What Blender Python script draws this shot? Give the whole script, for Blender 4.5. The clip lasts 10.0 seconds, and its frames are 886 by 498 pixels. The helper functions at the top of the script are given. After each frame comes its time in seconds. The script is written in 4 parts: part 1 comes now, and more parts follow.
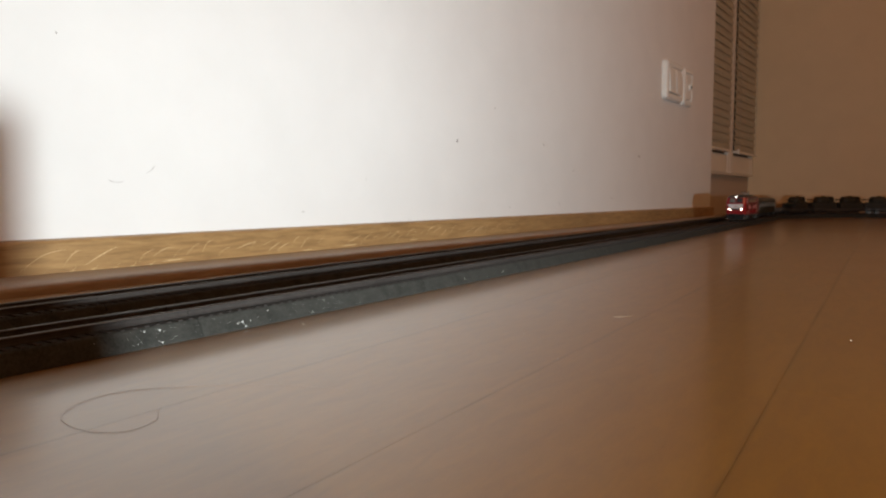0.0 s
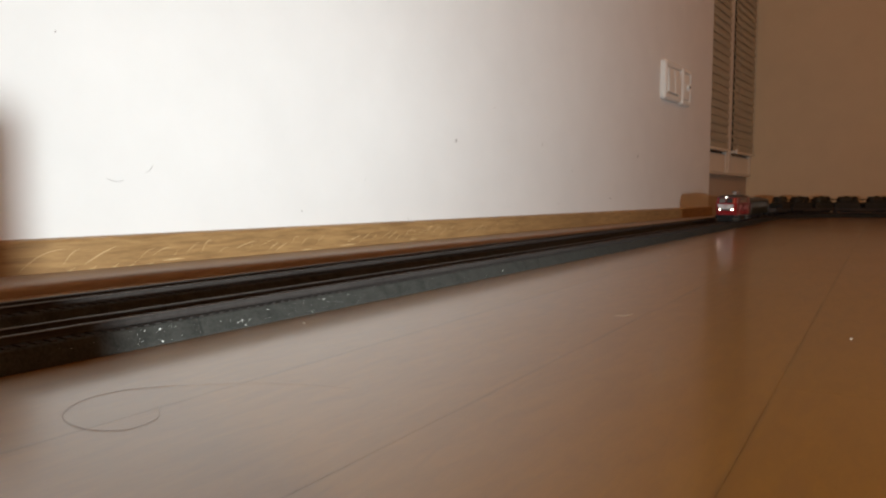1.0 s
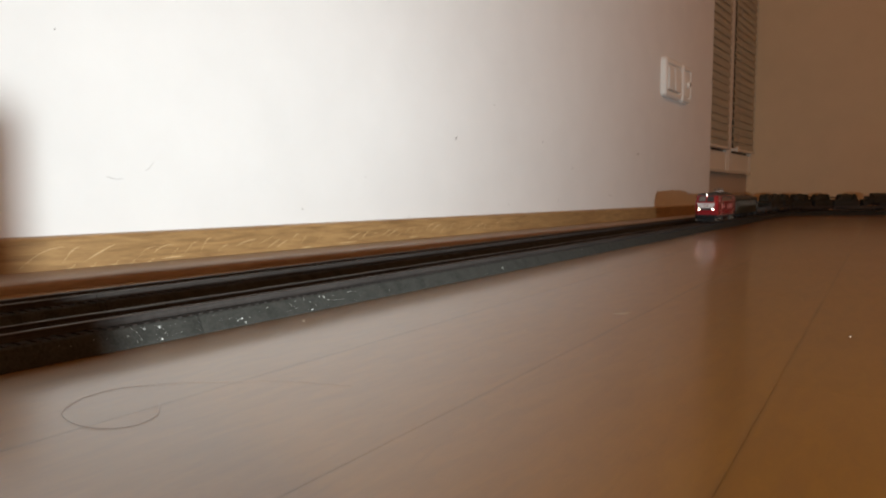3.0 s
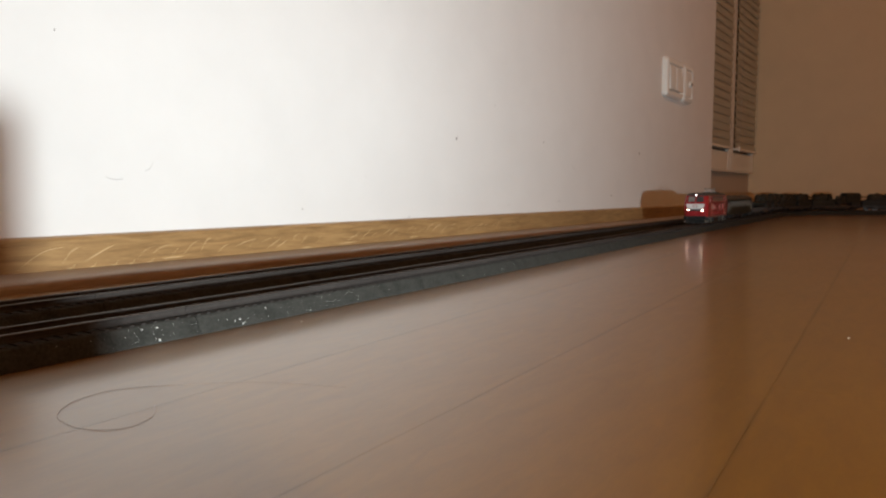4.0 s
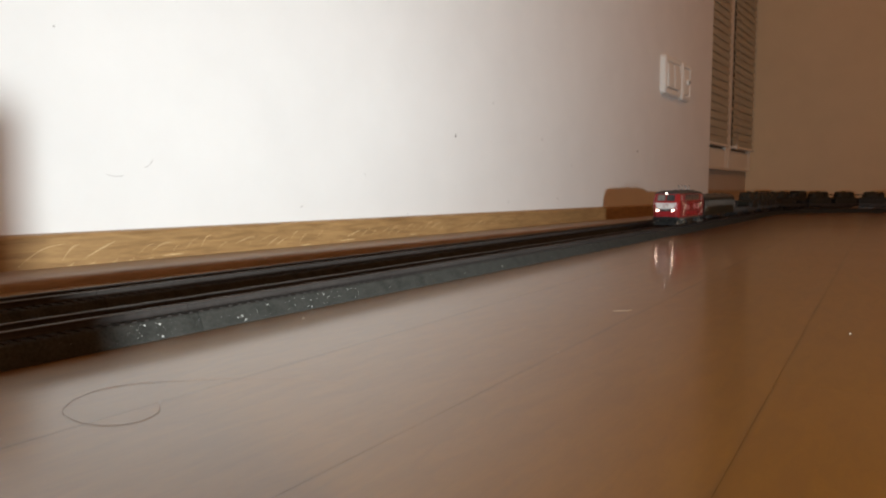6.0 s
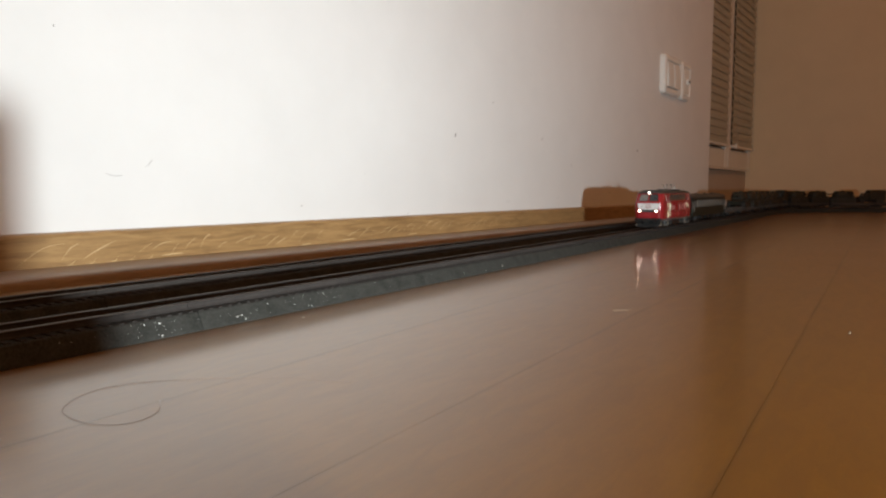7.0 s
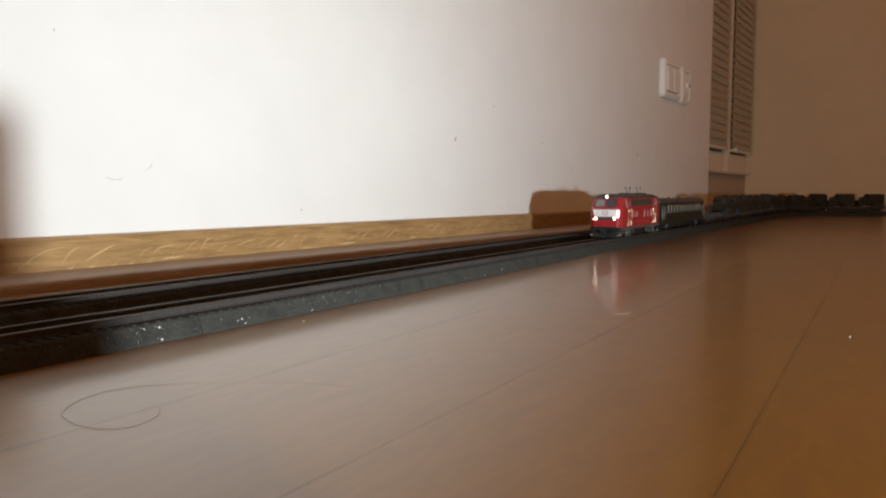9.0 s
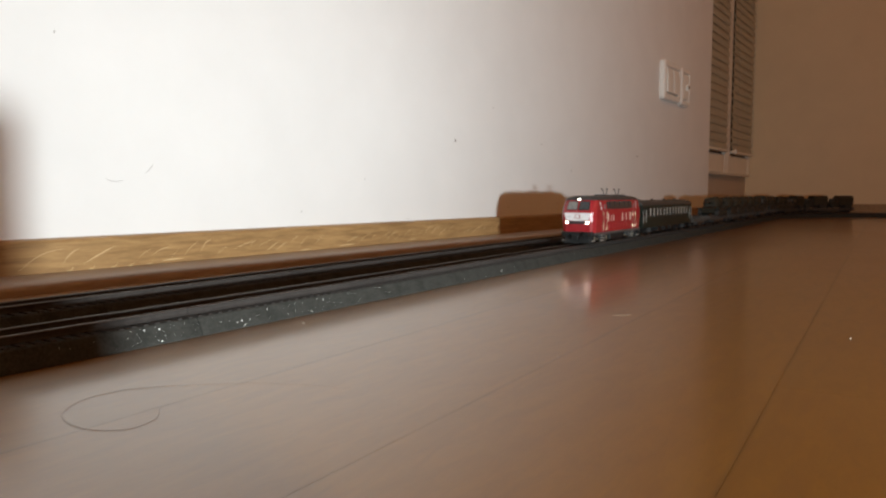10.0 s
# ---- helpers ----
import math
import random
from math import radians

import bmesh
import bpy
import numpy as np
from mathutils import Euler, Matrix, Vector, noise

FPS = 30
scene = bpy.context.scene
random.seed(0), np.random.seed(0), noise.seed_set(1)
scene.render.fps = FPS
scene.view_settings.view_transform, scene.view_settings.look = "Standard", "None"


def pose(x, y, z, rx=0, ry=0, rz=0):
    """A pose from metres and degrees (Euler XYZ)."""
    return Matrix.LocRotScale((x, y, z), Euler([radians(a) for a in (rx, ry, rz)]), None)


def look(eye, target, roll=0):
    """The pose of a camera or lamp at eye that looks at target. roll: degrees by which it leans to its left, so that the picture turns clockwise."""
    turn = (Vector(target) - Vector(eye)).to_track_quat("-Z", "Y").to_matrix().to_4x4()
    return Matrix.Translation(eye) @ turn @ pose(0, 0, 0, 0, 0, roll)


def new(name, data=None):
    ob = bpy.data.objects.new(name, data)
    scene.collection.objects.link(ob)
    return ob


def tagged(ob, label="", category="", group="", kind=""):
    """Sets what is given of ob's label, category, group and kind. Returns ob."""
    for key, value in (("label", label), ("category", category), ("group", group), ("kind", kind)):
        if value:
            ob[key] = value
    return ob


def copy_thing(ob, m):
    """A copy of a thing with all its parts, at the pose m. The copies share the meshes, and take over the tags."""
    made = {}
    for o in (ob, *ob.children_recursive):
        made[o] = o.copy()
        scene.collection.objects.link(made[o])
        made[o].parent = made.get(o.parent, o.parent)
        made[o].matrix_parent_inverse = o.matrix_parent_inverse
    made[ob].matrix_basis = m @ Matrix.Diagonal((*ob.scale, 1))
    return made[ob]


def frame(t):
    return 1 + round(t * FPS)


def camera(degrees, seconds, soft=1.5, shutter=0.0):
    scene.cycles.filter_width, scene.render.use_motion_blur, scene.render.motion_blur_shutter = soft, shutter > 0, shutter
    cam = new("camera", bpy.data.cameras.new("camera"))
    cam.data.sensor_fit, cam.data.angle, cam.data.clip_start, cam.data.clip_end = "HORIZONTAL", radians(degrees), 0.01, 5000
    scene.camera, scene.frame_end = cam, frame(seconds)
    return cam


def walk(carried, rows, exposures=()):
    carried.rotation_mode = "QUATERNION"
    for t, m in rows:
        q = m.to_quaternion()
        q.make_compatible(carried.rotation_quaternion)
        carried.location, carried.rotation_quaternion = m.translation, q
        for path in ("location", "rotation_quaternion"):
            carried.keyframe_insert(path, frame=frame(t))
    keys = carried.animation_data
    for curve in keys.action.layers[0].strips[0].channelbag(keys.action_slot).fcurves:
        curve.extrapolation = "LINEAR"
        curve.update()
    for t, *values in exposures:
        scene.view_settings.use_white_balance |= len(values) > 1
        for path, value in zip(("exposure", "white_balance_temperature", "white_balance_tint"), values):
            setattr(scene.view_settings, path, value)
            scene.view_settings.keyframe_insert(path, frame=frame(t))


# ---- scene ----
# ---------------------------------------------------------------- camera
EYE = Vector((0.0, 0.0, 0.067))
FOCAL = 1250.0
YAW = 35.6
PITCH0 = 96.0


def aim(dx, dy, side=0.0, up=0.0):
    """Looking along the wall, a little down; dx, dy: small turns of the telephone, side, up: its sway in metres."""
    yaw = radians(YAW) + dx / FOCAL * 0.88
    down = math.atan((PITCH0 - dy) / FOCAL)
    way = Vector((math.cos(yaw) * math.cos(down), math.sin(yaw) * math.cos(down), -math.sin(down)))
    eye = EYE + Vector((math.sin(yaw), -math.cos(yaw), 0)) * side + Vector((0, 0, up))
    return look(eye, eye + way)


cam = camera(2 * math.degrees(math.atan(784 / FOCAL)), 10.0, soft=2.3)
walk(cam, [
    (0.0, aim(5.2, -0.5, 0.00125, 0.0008)), (0.5, aim(3.5, -0.5, 0.0008, 0.0008)), (1.0, aim(1.7, -0.2, 0.0002, 0.0001)),
    (1.5, aim(-0.3, -3.0, -0.0006)), (2.0, aim(0.0, -6.5, -0.0003)), (2.5, aim(0.0, -5.0, -0.0003)),
    (4.0, aim(6.5, -5.5, 0.0028, 0.0010)), (4.5, aim(3.8, -5.2, 0.0014, 0.0008)), (5.0, aim(0.2, -5.0, -0.0002)), (5.5, aim(0.2, -7.0)),
    (7.0, aim(0.0, -9.7)), (7.5, aim(0.0, -9.7)), (8.0, aim(0.0, -9.7)), (8.5, aim(0.0, -6.7)), (9.0, aim(0.0, -3.0)),
    (9.5, aim(-0.2, 0.0)), (10.0, aim(-0.2, 0.0))])

# ---------------------------------------------------------------- world and light
world = bpy.data.worlds.new("evening")
scene.world = world
world.use_nodes = True
world.node_tree.nodes["Background"].inputs[0].default_value = (0.05, 0.06, 0.09, 1)
world.node_tree.nodes["Background"].inputs[1].default_value = 0.05

TORCH = Vector((-0.06, -0.46, 0.047))
torch = bpy.data.lights.new("torch_light", "AREA")
torch.shape, torch.size, torch.energy, torch.color = "DISK", 0.026, 5.9, (0.868, 0.968, 1.0)
torch.spread = radians(110)
new("torch_light", torch).matrix_world = look(TORCH, TORCH + Vector((math.cos(radians(55)), math.sin(radians(55)), 0.10)))

ceiling_glow = bpy.data.lights.new("ceiling_lamp_light", "AREA")
ceiling_glow.shape, ceiling_glow.size = "DISK", 0.5
ceiling_glow.energy, ceiling_glow.color = 17.6, (1.0, 0.455, 0.190)
new("ceiling_lamp_light", ceiling_glow).matrix_world = pose(0.6, -1.9, 2.44)

# ---------------------------------------------------------------- materials


def material(name, color, rough=0.5, metal=0.0, vary=0.0, scale=40.0, bump=0.0, bump_scale=None, spread=0.0, emit=0.0, stretch=(1, 1, 1), spec=0.5):
    """Paint, plastic or metal: base colour with fine and coarse variation, and a little relief."""
    m = bpy.data.materials.new(name)
    m.use_nodes = True
    nt = m.node_tree
    b = nt.nodes["Principled BSDF"]
    b.inputs["Base Color"].default_value = (*color, 1)
    b.inputs["Roughness"].default_value = rough
    b.inputs["Metallic"].default_value = metal
    b.inputs["Specular IOR Level"].default_value = spec
    if emit:
        b.inputs["Emission Color"].default_value = (*color, 1)
        b.inputs["Emission Strength"].default_value = emit
    if vary or bump or spread:
        co = nt.nodes.new("ShaderNodeTexCoord")
        mp = nt.nodes.new("ShaderNodeMapping")
        mp.inputs["Scale"].default_value = stretch
        nt.links.new(co.outputs["Object"], mp.inputs["Vector"])
        fine = nt.nodes.new("ShaderNodeTexNoise")
        fine.inputs["Scale"].default_value = scale
        fine.inputs["Detail"].default_value = 6
        coarse = nt.nodes.new("ShaderNodeTexNoise")
        coarse.inputs["Scale"].default_value = scale / 9
        coarse.inputs["Detail"].default_value = 3
        for n in (fine, coarse):
            nt.links.new(mp.outputs["Vector"], n.inputs["Vector"])
        both = nt.nodes.new("ShaderNodeMath")
        both.operation = "ADD"
        nt.links.new(fine.outputs["Fac"], both.inputs[0])
        nt.links.new(coarse.outputs["Fac"], both.inputs[1])
        if vary or spread:
            rng = nt.nodes.new("ShaderNodeMapRange")
            rng.inputs["From Min"].default_value, rng.inputs["From Max"].default_value = 0.6, 1.4
            rng.inputs["To Min"].default_value, rng.inputs["To Max"].default_value = 1 - vary, 1 + vary
            nt.links.new(both.outputs[0], rng.inputs["Value"])
            hsv = nt.nodes.new("ShaderNodeHueSaturation")
            hsv.inputs["Color"].default_value = (*color, 1)
            val = rng.outputs[0]
            if spread:
                info = nt.nodes.new("ShaderNodeObjectInfo")
                r2 = nt.nodes.new("ShaderNodeMapRange")
                r2.inputs["To Min"].default_value, r2.inputs["To Max"].default_value = 1 - spread, 1 + spread
                nt.links.new(info.outputs["Random"], r2.inputs["Value"])
                mul = nt.nodes.new("ShaderNodeMath")
                mul.operation = "MULTIPLY"
                nt.links.new(val, mul.inputs[0])
                nt.links.new(r2.outputs[0], mul.inputs[1])
                val = mul.outputs[0]
            nt.links.new(val, hsv.inputs["Value"])
            nt.links.new(hsv.outputs["Color"], b.inputs["Base Color"])
        if bump:
            bn = nt.nodes.new("ShaderNodeBump")
            bn.inputs["Strength"].default_value = bump
            bn.inputs["Distance"].default_value = bump_scale or 0.0005
            nt.links.new(both.outputs[0], bn.inputs["Height"])
            nt.links.new(bn.outputs["Normal"], b.inputs["Normal"])
    return m


def wood(name, dark, light, ring=14.0, stretch=(1.2, 22, 22), rough=0.35, spread=0.0, bump=0.15, gloss=0.5, coat=0.0, ior=1.5, tint=(1, 1, 1), seam=0.0):
    """Wood along x: bands of grain, fine fibres, cloudy patches."""
    m = bpy.data.materials.new(name)
    m.use_nodes = True
    nt = m.node_tree
    b = nt.nodes["Principled BSDF"]
    co = nt.nodes.new("ShaderNodeTexCoord")
    mp = nt.nodes.new("ShaderNodeMapping")
    mp.inputs["Scale"].default_value = stretch
    info = nt.nodes.new("ShaderNodeObjectInfo")
    shift = nt.nodes.new("ShaderNodeVectorMath")
    shift.operation = "ADD"
    mul = nt.nodes.new("ShaderNodeVectorMath")
    mul.operation = "SCALE"
    mul.inputs[0].default_value = (7.0, 3.0, 5.0)
    nt.links.new(info.outputs["Random"], mul.inputs["Scale"])
    nt.links.new(co.outputs["Object"], shift.inputs[0])
    nt.links.new(mul.outputs[0], shift.inputs[1])
    nt.links.new(shift.outputs[0], mp.inputs["Vector"])
    grain = nt.nodes.new("ShaderNodeTexNoise")
    grain.inputs["Scale"].default_value = ring
    grain.inputs["Detail"].default_value = 8
    grain.inputs["Distortion"].default_value = 0.6
    nt.links.new(mp.outputs["Vector"], grain.inputs["Vector"])
    fibre = nt.nodes.new("ShaderNodeTexNoise")
    fibre.inputs["Scale"].default_value = ring * 6
    fibre.inputs["Detail"].default_value = 4
    nt.links.new(mp.outputs["Vector"], fibre.inputs["Vector"])
    blotch = nt.nodes.new("ShaderNodeTexNoise")
    blotch.inputs["Scale"].default_value = 5.0
    blotch.inputs["Detail"].default_value = 4
    nt.links.new(shift.outputs[0], blotch.inputs["Vector"])
    mix1 = nt.nodes.new("ShaderNodeMath")
    mix1.operation = "MULTIPLY_ADD"
    mix1.inputs[1].default_value = 0.35
    nt.links.new(fibre.outputs["Fac"], mix1.inputs[0])
    nt.links.new(grain.outputs["Fac"], mix1.inputs[2])
    mix2 = nt.nodes.new("ShaderNodeMath")
    mix2.operation = "MULTIPLY_ADD"
    mix2.inputs[1].default_value = 0.5
    nt.links.new(blotch.outputs["Fac"], mix2.inputs[0])
    nt.links.new(mix1.outputs[0], mix2.inputs[2])
    ramp = nt.nodes.new("ShaderNodeMapRange")
    ramp.inputs["From Min"].default_value, ramp.inputs["From Max"].default_value = 0.68, 1.15
    nt.links.new(mix2.outputs[0], ramp.inputs["Value"])
    col = nt.nodes.new("ShaderNodeMix")
    col.data_type = "RGBA"
    col.inputs[6].default_value, col.inputs[7].default_value = (*dark, 1), (*light, 1)
    nt.links.new(ramp.outputs[0], col.inputs[0])
    out = col.outputs[2]
    if spread:
        hsv = nt.nodes.new("ShaderNodeHueSaturation")
        r2 = nt.nodes.new("ShaderNodeMapRange")
        r2.inputs["To Min"].default_value, r2.inputs["To Max"].default_value = 1 - spread, 1 + spread
        nt.links.new(info.outputs["Random"], r2.inputs["Value"])
        nt.links.new(r2.outputs[0], hsv.inputs["Value"])
        nt.links.new(out, hsv.inputs["Color"])
        out = hsv.outputs["Color"]
    if seam:
        # darkens the long edges of a board of that width, patchy along its length
        def calc(op, a, c, clamp=False):
            n = nt.nodes.new("ShaderNodeMath")
            n.operation, n.use_clamp = op, clamp
            for k, v in enumerate((a, c)):
                if isinstance(v, float):
                    n.inputs[k].default_value = v
                else:
                    nt.links.new(v, n.inputs[k])
            return n.outputs[0]
        xyz = nt.nodes.new("ShaderNodeSeparateXYZ")
        nt.links.new(co.outputs["Object"], xyz.inputs[0])
        edge = calc("MINIMUM", xyz.outputs[1], calc("SUBTRACT", seam, xyz.outputs[1]))
        near = calc("SUBTRACT", 1.0, calc("DIVIDE", edge, 0.0016), True)
        patch = nt.nodes.new("ShaderNodeTexNoise")
        patch.inputs["Scale"].default_value = 11.0
        patch.inputs["Detail"].default_value = 3
        nt.links.new(shift.outputs[0], patch.inputs["Vector"])
        much = nt.nodes.new("ShaderNodeMapRange")
        much.inputs["From Min"].default_value, much.inputs["From Max"].default_value = 0.35, 0.65
        much.inputs["To Min"].default_value, much.inputs["To Max"].default_value = 0.06, 0.52
        nt.links.new(patch.outputs["Fac"], much.inputs["Value"])
        edge_dark = nt.nodes.new("ShaderNodeMix")
        edge_dark.data_type = "RGBA"
        edge_dark.inputs[7].default_value = (0.035, 0.016, 0.006, 1)
        nt.links.new(calc("MULTIPLY", near, much.outputs[0]), edge_dark.inputs[0])
        nt.links.new(out, edge_dark.inputs[6])
        out = edge_dark.outputs[2]
    nt.links.new(out, b.inputs["Base Color"])
    b.inputs["Specular IOR Level"].default_value = gloss
    b.inputs["Coat Weight"].default_value = coat
    b.inputs["Coat Roughness"].default_value = 0.14
    b.inputs["IOR"].default_value = ior
    b.inputs["Specular Tint"].default_value = (*tint, 1)
    rr = nt.nodes.new("ShaderNodeMapRange")
    rr.inputs["To Min"].default_value, rr.inputs["To Max"].default_value = rough - 0.06, rough + 0.08
    nt.links.new(blotch.outputs["Fac"], rr.inputs["Value"])
    nt.links.new(rr.outputs[0], b.inputs["Roughness"])
    bn = nt.nodes.new("ShaderNodeBump")
    bn.inputs["Strength"].default_value = bump
    bn.inputs["Distance"].default_value = 0.0003
    nt.links.new(mix1.outputs[0], bn.inputs["Height"])
    nt.links.new(bn.outputs["Normal"], b.inputs["Normal"])
    return m


def plaster(name, color):
    """Painted wall: roller texture and faint stains."""
    m = material(name, color, 0.75, vary=0.04, scale=14, bump=0.25, bump_scale=0.0006)
    return m


M_WALL = plaster("wall_paint", (0.77, 0.76, 0.74))
M_FARWALL = plaster("far_wall_paint", (0.82, 0.66, 0.44))
M_CEIL = plaster("ceiling_paint", (0.8, 0.79, 0.76))
M_SILLWALL = plaster("sill_wall_paint", (0.50, 0.42, 0.34))
M_FLOOR = wood("laminate_floor", (0.172, 0.064, 0.0032), (0.228, 0.091, 0.004), ring=14, stretch=(3.2, 13, 13), rough=0.42, spread=0.04, bump=0.03, gloss=0.62, coat=0.72, ior=1.80, tint=(1.0, 0.88, 0.58), seam=0.0814)
M_GAP = material("floor_gap", (0.15, 0.066, 0.012), 0.8)
M_SKIRT = wood("oak_skirting", (0.205, 0.115, 0.047), (0.41, 0.253, 0.108), ring=10, stretch=(2.6, 26, 26), rough=0.4, bump=0.1)
# greyer than the board: the foot's shade tone is put into its colour
M_SHOE = wood("shade_toned_shoe", (0.25, 0.190, 0.140), (0.38, 0.295, 0.220), ring=10, stretch=(2.6, 26, 26), rough=0.45, bump=0.1)
M_FLECK = material("oak_fleck", (0.66, 0.47, 0.25), 0.35, vary=0.1, scale=300)
M_BED = material("ballast_plastic", (0.037, 0.037, 0.033), 0.85, vary=0.45, scale=900, bump=0.7, bump_scale=0.0006, spec=0.03)
M_SLEEPER = material("sleeper_plastic", (0.048, 0.043, 0.040), 0.85, vary=0.3, scale=600, bump=0.2, spec=0.03)
M_RAIL = material("nickel_rail", (0.16, 0.148, 0.135), 0.42, metal=1.0, vary=0.15, scale=200)
# rail sides dark and dull below the brighter heads
M_RAILSIDE = material("dark_rail_side", (0.042, 0.037, 0.034), 0.8, vary=0.25, scale=300, spec=0.05)
M_GLINT = material("pale_glint", (0.85, 0.85, 0.82), 0.5)
M_CRUMB = material("crumb", (0.34, 0.27, 0.20), 0.7)
M_PVC = material("white_pvc", (0.78, 0.73, 0.65), 0.35, vary=0.03, scale=60)
M_BLIND = material("blind_slat", (0.42, 0.39, 0.31), 0.45, vary=0.06, scale=80)
M_CORD = material("blind_cord", (0.45, 0.42, 0.37), 0.8)
M_PLATE = material("switch_plastic", (0.84, 0.82, 0.77), 0.3, vary=0.02, scale=60)
M_SHADOWGAP = material("switch_recess_shade", (0.42, 0.40, 0.36), 0.6)
M_RED = material("red_enamel", (0.27, 0.018, 0.022), 0.24, vary=0.06, scale=250)
M_WHITE = material("white_enamel", (0.62, 0.59, 0.58), 0.35, vary=0.03, scale=250)
M_ROOF = material("roof_grey", (0.036, 0.034, 0.033), 0.5, vary=0.15, scale=300)
M_BLACK = material("black_plastic", (0.012, 0.012, 0.012), 0.5, vary=0.2, scale=400, spec=0.25)
M_FRAMEGREY = material("frame_grey", (0.06, 0.06, 0.06), 0.4, vary=0.1, scale=300)
M_STEEL = material("wheel_steel", (0.15, 0.145, 0.14), 0.35, metal=1.0, vary=0.1, scale=300)
# pale tone paints the steps as if light caught them
M_LITSTEP = material("lit_step", (0.62, 0.58, 0.52), 0.35, metal=0.3)
M_GOLD = material("pale_handrail_and_glint", (0.48, 0.40, 0.27), 0.3, metal=0.6)
M_GLASS = material("dark_glazing", (0.02, 0.022, 0.025), 0.06, spec=0.8)
M_CABGLASS = material("cab_glazing", (0.16, 0.15, 0.14), 0.08, spec=0.8)
M_LAMP = material("lit_headlamp", (1.0, 0.74, 0.54), 0.3, emit=30.0)
M_TOPLAMP = material("lit_top_lamp", (1.0, 0.93, 0.82), 0.3, emit=9.0)
M_GREEN = material("bottle_green_coach", (0.012, 0.016, 0.012), 0.45, vary=0.08, scale=250, spec=0.2)
M_WINLIT = material("window_glint_and_rail", (0.55, 0.53, 0.47), 0.25, spec=0.8)
M_OLIVE = material("olive_drab", (0.026, 0.022, 0.014), 0.65, vary=0.3, scale=300, spec=0.3)
M_TREAD = material("track_rubber", (0.02, 0.019, 0.017), 0.7, vary=0.3, scale=300)
M_WAGON = material("wagon_brown", (0.045, 0.036, 0.029), 0.55, vary=0.25, scale=300)
M_PHONE = material("phone_shell", (0.03, 0.03, 0.032), 0.3)
M_THREAD = material("dark_thread", (0.30, 0.20, 0.135), 0.6)
M_PALETHREAD = material("pale_thread", (0.23, 0.15, 0.08), 0.6)
M_MARK = material("scuff_mark", (0.30, 0.27, 0.25), 0.8)
M_LETTER = material("faded_lettering", (0.55, 0.30, 0.26), 0.4)
M_SHADE = material("lamp_glass", (1.0, 0.72, 0.42), 0.4, emit=3.0)

# ---------------------------------------------------------------- mesh helpers


def bm_box(bm, lo, hi, bevel=0.0, segments=2):
    """A box from corner to corner, its edges rounded."""
    lo, hi = Vector(lo), Vector(hi)
    m = Matrix.Translation((lo + hi) / 2) @ Matrix.Diagonal((*(hi - lo), 1))
    made = bmesh.ops.create_cube(bm, size=1.0, matrix=m)["verts"]
    if bevel:
        edges = list({e for v in made for e in v.link_edges})
        bmesh.ops.bevel(bm, geom=edges, offset=bevel, segments=segments, affect="EDGES", profile=0.5)
    return bm


def bm_cyl(bm, a, b, r, r2=None, segments=16):
    """A round bar from a to b."""
    a, b = Vector(a), Vector(b)
    q = (b - a).to_track_quat("Z", "Y").to_matrix().to_4x4()
    bmesh.ops.create_cone(bm, cap_ends=True, segments=segments, radius1=r, radius2=r if r2 is None else r2,
                          depth=(b - a).length, matrix=Matrix.Translation((a + b) / 2) @ q)
    return bm


def bm_extrude(bm, outline, axis, lo, hi):
    """A closed outline in the plane across axis, drawn out from lo to hi."""
    def at(p, d):
        return {"x": (d, p[0], p[1]), "y": (p[0], d, p[1]), "z": (p[0], p[1], d)}[axis]
    v0 = [bm.verts.new(at(p, lo)) for p in outline]
    v1 = [bm.verts.new(at(p, hi)) for p in outline]
    n = len(outline)
    for i in range(n):
        bm.faces.new((v0[i], v0[(i + 1) % n], v1[(i + 1) % n], v1[i]))
    bm.faces.new(v0[::-1])
    bm.faces.new(v1)
    bmesh.ops.recalc_face_normals(bm, faces=bm.faces)
    return bm


def box(lo, hi, bevel=0.0, segments=2):
    return bm_box(bmesh.new(), lo, hi, bevel, segments)


def cyl(a, b, r, r2=None, segments=16):
    return bm_cyl(bmesh.new(), a, b, r, r2, segments)


def tube(points, r, sides=6):
    """A thin bent rod through the points."""
    bm = bmesh.new()
    rings = []
    pts = [Vector(p) for p in points]
    for i, p in enumerate(pts):
        d = (pts[min(i + 1, len(pts) - 1)] - pts[max(i - 1, 0)]).normalized()
        q = d.to_track_quat("Z", "Y")
        rings.append([bm.verts.new(p + q @ Vector((r * math.cos(a), r * math.sin(a), 0)))
                      for a in (2 * math.pi * k / sides for k in range(sides))])
    for a, b in zip(rings, rings[1:]):
        for k in range(sides):
            bm.faces.new((a[k], a[(k + 1) % sides], b[(k + 1) % sides], b[k]))
    bm.faces.new(rings[0][::-1])
    bm.faces.new(rings[-1])
    return bm


def mesh_of(name, bm, mat, smooth=False):
    me = bpy.data.meshes.new(name)
    bm.to_mesh(me)
    bm.free()
    me.materials.append(mat)
    if smooth:
        for p in me.polygons:
            p.use_smooth = True
    return me


def part(name, bm, mat, parent=None, label="", smooth=False):
    """One mesh object, under its thing where there is one."""
    ob = new(name, mesh_of(name, bm, mat, smooth))
    ob.parent = parent
    if label:
        tagged(ob, label)
    return ob


def thing(name, label, category, at=None, group="", kind=""):
    """An empty at a thing's base."""
    ob = new(name)
    ob.empty_display_size = 0.01
    if at is not None:
        ob.matrix_world = at
    return tagged(ob, label, category, group, kind)


def structure(name, bm, mat, label="", category=""):
    ob = part(name, bm, mat)
    return tagged(ob, label, category, kind="structure")


